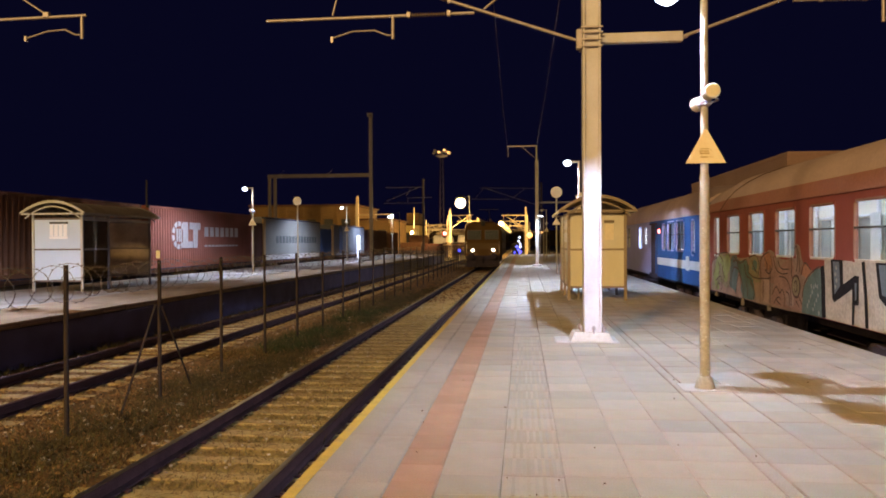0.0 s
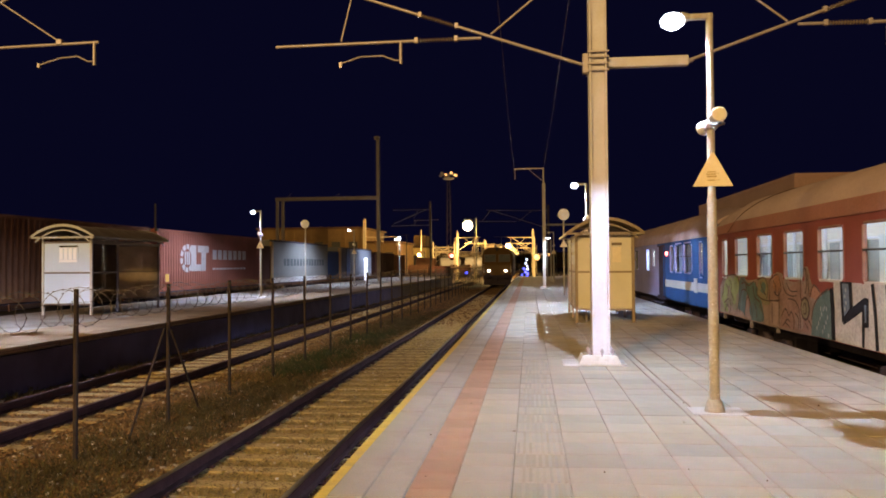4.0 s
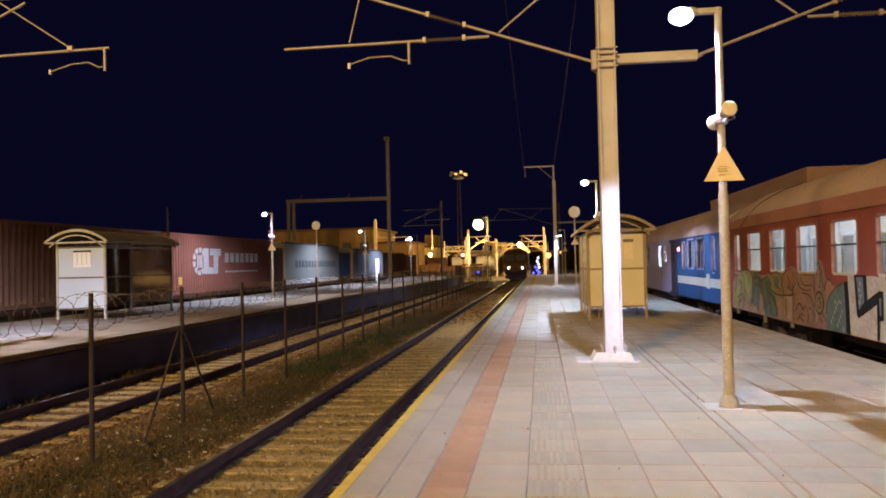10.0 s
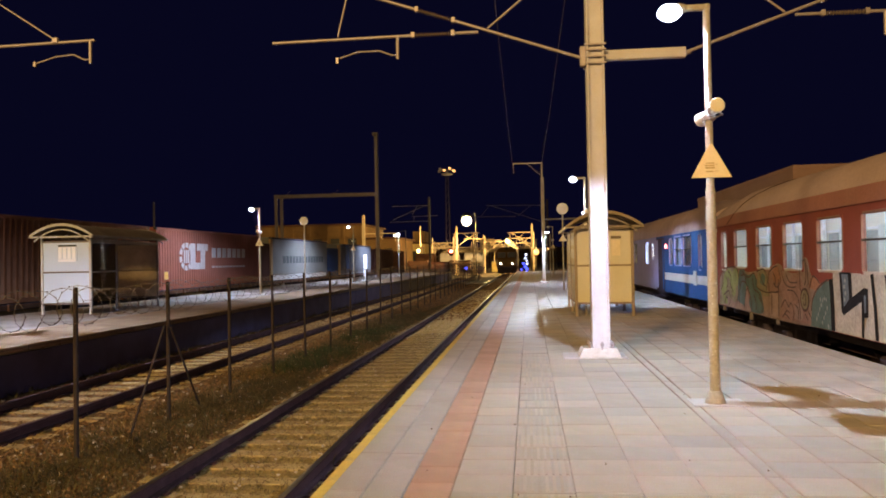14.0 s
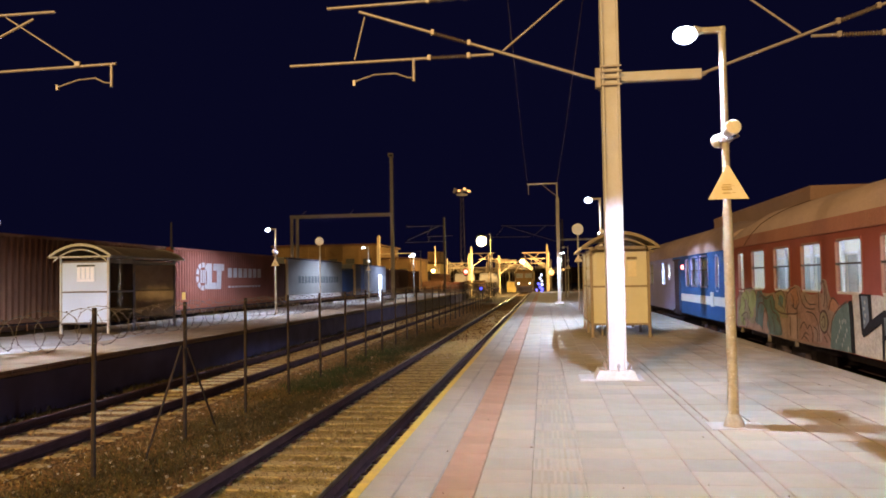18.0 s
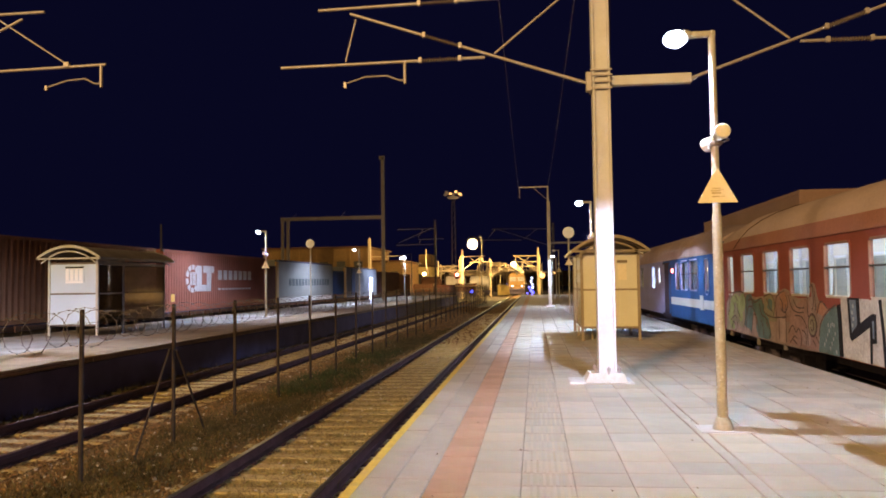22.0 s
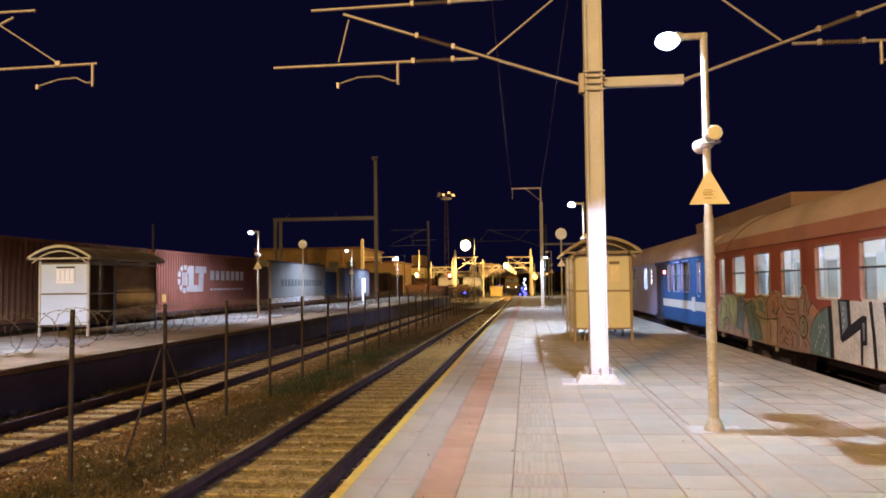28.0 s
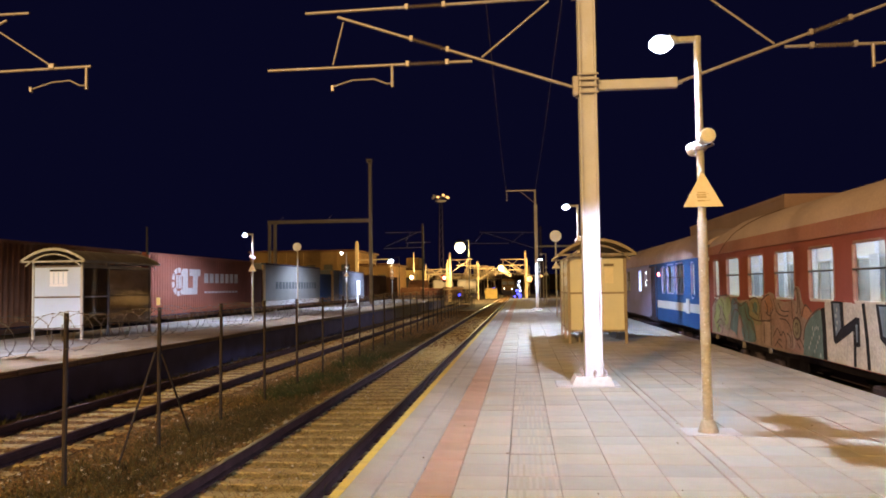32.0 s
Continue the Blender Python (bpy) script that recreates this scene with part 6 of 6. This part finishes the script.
part("wall", boxed(-7.1, -4.85, 150, 153, GROUND - 0.1, 1.0), M_HUTY, yb)
part("roof", boxed(-7.2, -4.8, 149.9, 153.1, 1.002, 1.12), M_CONC, yb)
# parked wagons in the dark
M_TANK = mat("dusty_pale_wagon", (0.4, 0.37, 0.36), 0.6, var=0.2, scale=0.6, dirt=(0.2, 0.15, 0.13), dirt_amount=0.6)
for k in range(4):
    t = thing("tank_wagon", "pale tank wagon standing in the yard", "wagon", (-24 + k * 4.6, 146, 0), "yard wagons")
    part("tank", lathe(bmesh.new(), (-1.9, 0, 1.5), (1.9, 0, 1.5), [(0, 0.8), (0.06, 1.3), (0.94, 1.3), (1, 0.8)], 18), M_TANK if k > 1 else M_RUST, t, "", True)
    part("chassis", boxed(-2.1, 2.1, -1.1, 1.1, -0.3, 0.15), M_UNDER, t)
    for dx in (-1.4, 1.4):
        for dy in (-0.75, 0.75):
            part("wheel", lathe(bmesh.new(), (dx, dy - 0.06, -0.3), (dx, dy + 0.06, -0.3), [(0, 0.46), (1, 0.46)], 14), M_UNDER, t)
for k in range(3):
    t = thing("box_wagon", "dark box wagon standing in the yard", "wagon", (-31 + k * 5.4, 112, 0), "yard wagons")
    part("body", boxed(-2.4, 2.4, -1.3, 1.3, 0.3, 2.9, 0.04), M_RUST, t)
    part("door", boxed(-0.8, 0.8, -1.36, -1.302, 0.45, 2.7), M_BROWN, t)
    part("chassis", boxed(-2.4, 2.4, -1.1, 1.1, -0.2, 0.298), M_UNDER, t)
    for dx in (-1.6, 1.6):
        for dy in (-0.75, 0.75):
            part("wheel", lathe(bmesh.new(), (dx, dy - 0.06, -0.35), (dx, dy + 0.06, -0.35), [(0, 0.46), (1, 0.46)], 14), M_UNDER, t)
for k in range(4):
    t = thing("open_wagon", "low brown open wagon standing in the yard", "wagon", (-20.6 + k * 3.3, 122, 0), "yard wagons")
    part("body", boxed(-1.55, 1.55, -1.3, 1.3, 0.2, 1.25 + 0.2 * (k % 2), 0.04), M_RUST if k % 2 else M_BROWN2, t)
    for dx in (-1.2, -0.4, 0.4, 1.2):
        part("side_stake", boxed(dx - 0.06, dx + 0.06, -1.38, -1.302, 0.2, 1.2), M_RUST, t)
    part("chassis", boxed(-1.55, 1.55, -1.1, 1.1, -0.2, 0.198), M_UNDER, t)
    for dx in (-1.0, 1.0):
        for dy in (-0.75, 0.75):
            part("wheel", lathe(bmesh.new(), (dx, dy - 0.06, -0.35), (dx, dy + 0.06, -0.35), [(0, 0.46), (1, 0.46)], 14), M_UNDER, t)
# yard railing past the platform
rl = thing("yard_railing", "dark railing beside the second track", "fence")
for k in range(9):
    part("baluster", boxed(-9.45, -9.4, 101 + k * 2.2, 101.05 + k * 2.2, GROUND - 0.1, 1.35), M_DARK, rl)
part("top_rail", boxed(-9.46, -9.39, 101, 119, 1.352, 1.42), M_DARK, rl)

bar = thing("yard_barrier", "pale barrier with dark balusters across the end of the second track", "fence")
part("top_rail", boxed(-10.2, -6.3, 100, 100.12, 1.05, 1.2), M_YARD, bar, "pale top rail")
part("low_rail", boxed(-10.2, -6.3, 100.02, 100.08, -0.6, -0.5), M_DARK, bar)
for k in range(14):
    part("baluster", boxed(-10.1 + k * 0.28, -10.04 + k * 0.28, 100.03, 100.09, GROUND - 0.1, 1.048), M_DARK, bar)

# ---------------------------------------------------------------- locomotive
M_LOCO = mat("dull_red_loco_paint", (0.115, 0.064, 0.017), 0.7, var=0.15, scale=1.5, dirt=(0.06, 0.033, 0.028), dirt_amount=0.5)
M_LOCOY = mat("cream_loco_band", (0.13, 0.076, 0.022), 0.5, var=0.15, scale=1.5, dirt=(0.14, 0.09, 0.05), dirt_amount=0.4)
M_HEAD = glow("headlamp", (1, 0.82, 0.62), 12)
L = thing("locomotive", "red and cream electric locomotive backing away with lit headlamps", "locomotive", (TRACK1, 62, -0.68))
prof = [(-1.48, 1.1), (1.48, 1.1), (1.48, 3.0), (1.3, 3.55), (0.8, 3.8), (-0.8, 3.8), (-1.3, 3.55), (-1.48, 3.0)]
body = part("body", prismed(prof, "y", 0.55, 15.3), M_LOCO, L)
bm = bmesh.new()
a = [bm.verts.new((px, 0.548, pz)) for px, pz in prof]
b = [bm.verts.new((px * 0.93, 0.0 if pz < 2.2 else 0.3, min(pz, 3.66))) for px, pz in prof]
bm.faces.new(b[::-1]), bm.faces.new(a)
for i in range(8):
    bm.faces.new((a[i], a[(i + 1) % 8], b[(i + 1) % 8], b[i]))
part("cab_front", bm, M_LOCO, L, "sloping red cab front")
part("front_band", boxed(-1.38, 1.38, -0.03, 0.05, 1.62, 2.1, 0.01), M_LOCOY, L, "cream band across the cab front")
for s in (-1, 1):
    # panel colour stands in for what the cab panes reflect
    fr = part("cab_window", boxed(s * 0.7 - 0.56, s * 0.7 + 0.56, 0.06, 0.3, 2.38, 3.12, 0.03), M_CABSHEEN, L, "pale panel standing in for reflections in the cab window")
    part("pane", boxed(s * 0.7 - 0.5, s * 0.7 + 0.5, 0.035, 0.058, 2.43, 3.07), M_GLASS, fr)
    part("headlamp", lathe(bmesh.new(), (s * 0.82, -0.1, 1.53), (s * 0.82, 0.02, 1.53), [(0, 0.085), (0.5, 0.105), (1, 0.115)], 16), M_HEAD, L, "glowing headlamp")
    part("marker_lamp", lathe(bmesh.new(), (s * 1.15, -0.06, 1.5), (s * 1.15, 0.02, 1.5), [(0, 0.08), (1, 0.1)], 12), M_DARK, L)
    part("buffer", lathe(bmesh.new(), (s * 0.88, -0.62, 1.06), (s * 0.88, 0.0, 1.06), [(0, 0.24), (0.12, 0.25), (0.14, 0.09), (0.6, 0.1), (0.62, 0.14), (1, 0.14)], 16), M_UNDER, L, "", True)
    part("hand_rail", tubed((s * 1.3, -0.06, 1.3), (s * 1.3, 0.0, 2.2), 0.02), M_ALU, L)
    part("side_band", boxed(s * 1.482 - 0.006, s * 1.482 + 0.006, 0.6, 15.2, 1.62, 2.1), M_LOCOY, L)
    for k in range(4):
        part("side_window", boxed(s * 1.485 - 0.006, s * 1.485 + 0.006, 2.6 + k * 3, 3.9 + k * 3, 2.3, 2.95), M_DARK, L)
part("buffer_beam", boxed(-1.35, 1.35, -0.02, 0.5, 0.75, 1.098, 0.02), M_UNDER, L)
part("coupling_hook", pipe(bmesh.new(), [(0, 0, 1.0), (0, -0.3, 1.02), (0, -0.38, 0.8), (0, -0.25, 0.55)], 0.045), M_UNDER, L)
part("plough", prismed([(-1.3, 0.18), (1.3, 0.18), (1.3, 0.72), (-1.3, 0.72)], "y", 0.1, 0.16), M_UNDER, L)
part("roof_headlamp", lathe(bmesh.new(), (0, 0.1, 3.62), (0, 0.5, 3.66), [(0, 0.17), (1, 0.2)], 14), M_DARK, L)
for y0 in (1.9, 10.2):
    bg = part("bogie", boxed(-1.15, 1.15, y0 - 0.3, y0 + 3.9, 0.35, 0.95, 0.03), M_UNDER, L)
    for dy in (0.3, 3.2):
        for s in (-1, 1):
            part("wheel", lathe(bmesh.new(), (s * 0.68, y0 + dy, 0.62), (s * 0.82, y0 + dy, 0.62), [(0, 0.64), (0.25, 0.64), (0.3, 0.61), (1, 0.58)], 22), M_UNDER, bg)
pt = part("pantograph", pipe(bmesh.new(), [(-0.5, 11.5, 3.82), (0, 13.0, 4.5), (0, 11.6, 5.2)], 0.035, 6), M_DARK, L)
part("collector", boxed(-0.85, 0.85, 11.5, 11.75, 5.2, 5.24), M_DARK, pt)
pt = part("pantograph", pipe(bmesh.new(), [(-0.5, 3.8, 3.82), (0, 2.2, 3.95), (0, 3.6, 4.05)], 0.035, 6), M_DARK, L)
for k in range(4):
    part("roof_insulator", lathe(bmesh.new(), (-0.4 + 0.8 * (k % 2), 5 + 2 * (k // 2), 3.8), (-0.4 + 0.8 * (k % 2), 5 + 2 * (k // 2), 4.15), [(0, 0.06), (0.3, 0.1), (0.5, 0.06), (0.8, 0.1), (1, 0.05)], 8), M_INSUL, L)

# ---------------------------------------------------------------- platform paving, piece by piece
S = 0.415
GAP = 0.011


def paver_mesh(name, w, d, m, ribs=False):
    bm = bmesh.new()
    if ribs:
        box(bm, -w / 2, w / 2, 0, d, -0.05, -0.004)
        for k in range(8):
            xx = -w / 2 + w * (k + 0.5) / 8
            box(bm, xx - w * 0.028, xx + w * 0.028, 0.02, d - 0.02, -0.004, 0.0005)
    else:
        c = 0.004
        lo = [bm.verts.new(p) for p in ((-w / 2, 0, -0.05), (w / 2, 0, -0.05), (w / 2, d, -0.05), (-w / 2, d, -0.05))]
        mid = [bm.verts.new(p) for p in ((-w / 2, 0, -c), (w / 2, 0, -c), (w / 2, d, -c), (-w / 2, d, -c))]
        hi = [bm.verts.new(p) for p in ((-w / 2 + c, c, 0), (w / 2 - c, c, 0), (w / 2 - c, d - c, 0), (-w / 2 + c, d - c, 0))]
        bm.faces.new(hi)
        for i in range(4):
            j = (i + 1) % 4
            bm.faces.new((lo[i], lo[j], mid[j], mid[i]))
            bm.faces.new((mid[i], mid[j], hi[j], hi[i]))
    return mesh_of(name, bm, m)


# (x from, x to, length, material, ribbed)
cols = [(-1.45, -1.12, 1.0, M_EDGE, False), (-1.12, -0.85, 1.2, M_EDGE, False), (-0.85, -0.54, 0.4, M_ORANGE, False), (-0.54, -0.14, S, M_PAVER, False), (-0.14, 0.265, S, M_PAVER, True)]
cols += [(0.265, 0.695, S, M_PAVER, False), (0.695, 1.10, S, M_PAVER, False), (1.10, 1.565, S, M_PAVER, False)]
cols += [(1.565, 1.68, 0.83, M_EDGE, False)]
cols += [(1.68 + 0.415 * k, 2.095 + 0.415 * k, S, M_PAVER, False) for k in range(6)]
cols += [(4.17, 4.4, S, M_PAVER, False), (4.4, 4.7, 1.0, M_EDGE, False)]
rest = {}
count = 0
for x0, x1, d, m, ribs in cols:
    w = x1 - x0 - (0.02 if d == 0.83 else 0.012 if x0 > 1.6 or x1 < -0.5 else 0.007)
    me = paver_mesh("paver", w, d - 0.009, m, ribs)
    name = "edge_slab" if d > 0.8 else "paver"
    yy, n = -11.9 + random.uniform(0, 0.05), 0
    skew = 0.004
    while yy < 93.6:
        z = random.uniform(-0.0022, 0.0022)
        xm = (x0 + x1) / 2
        if 4.2 < yy < 12.6 and count < 300 and (x0 < 2.4):
            ob = share(name, me, P1, (xm, yy, z))
            ob.rotation_euler = (random.uniform(-skew, skew), random.uniform(-skew, skew), random.uniform(-0.003, 0.003))
            count += 1
        else:
            vs, fs = rest.setdefault(m.name, ([], []))
            a, b, c = len(vs), w / 2, 0.005
            tilt = random.uniform(-0.001, 0.001)
            vs += [(xm - b, yy, -0.05), (xm + b, yy, -0.05), (xm + b, yy + d - GAP, -0.05), (xm - b, yy + d - GAP, -0.05), (xm - b, yy, z), (xm + b, yy, z + tilt), (xm + b, yy + d - GAP, z + tilt), (xm - b, yy + d - GAP, z)]
            fs += [(a + 4, a + 5, a + 6, a + 7), (a, a + 1, a + 5, a + 4), (a + 1, a + 2, a + 6, a + 5), (a + 2, a + 3, a + 7, a + 6), (a + 3, a, a + 4, a + 7)]
        yy += d
for key, (vs, fs) in rest.items():
    merge_pieces("far_paving", vs, fs, bpy.data.materials[key], P1)
part("yellow_line", boxed(-1.44, -1.36, -11.9, 60, 0.003, 0.0055), M_YELLOW, P1, "worn yellow edge line")


bits = random.Random(4)
vs, fs = [], []
for k in range(36):
    px, py = bits.uniform(-1.0, 4.2), 4.5 + 16 * bits.random() ** 1.5
    r, a = bits.uniform(0.005, 0.013), bits.uniform(0, 6.28)
    n = len(vs)
    vs += [(px + r * math.cos(a + q) * s, py + r * math.sin(a + q) * s, 0.003 + 0.006 * (q == 2.1)) for q, s in ((0, 1), (1.2, 0.6), (2.1, 0.9), (3.3, 1.1), (4.6, 0.5))]
    vs.append((px, py, 0.014))
    fs += [(n + q, n + (q + 1) % 5, n + 5) for q in range(5)]
tagged(merge_pieces("litter", vs, fs, M_RUST), "crumbs of dirt and dry leaves on the paving", "litter", kind="stuff")


def motions():
    walk(L, [(t, pose(TRACK1, 62.0 + 3.4 * t, -0.68)) for t in (0, 4, 8, 12, 16, 20, 24, 28, 32)])


motions()
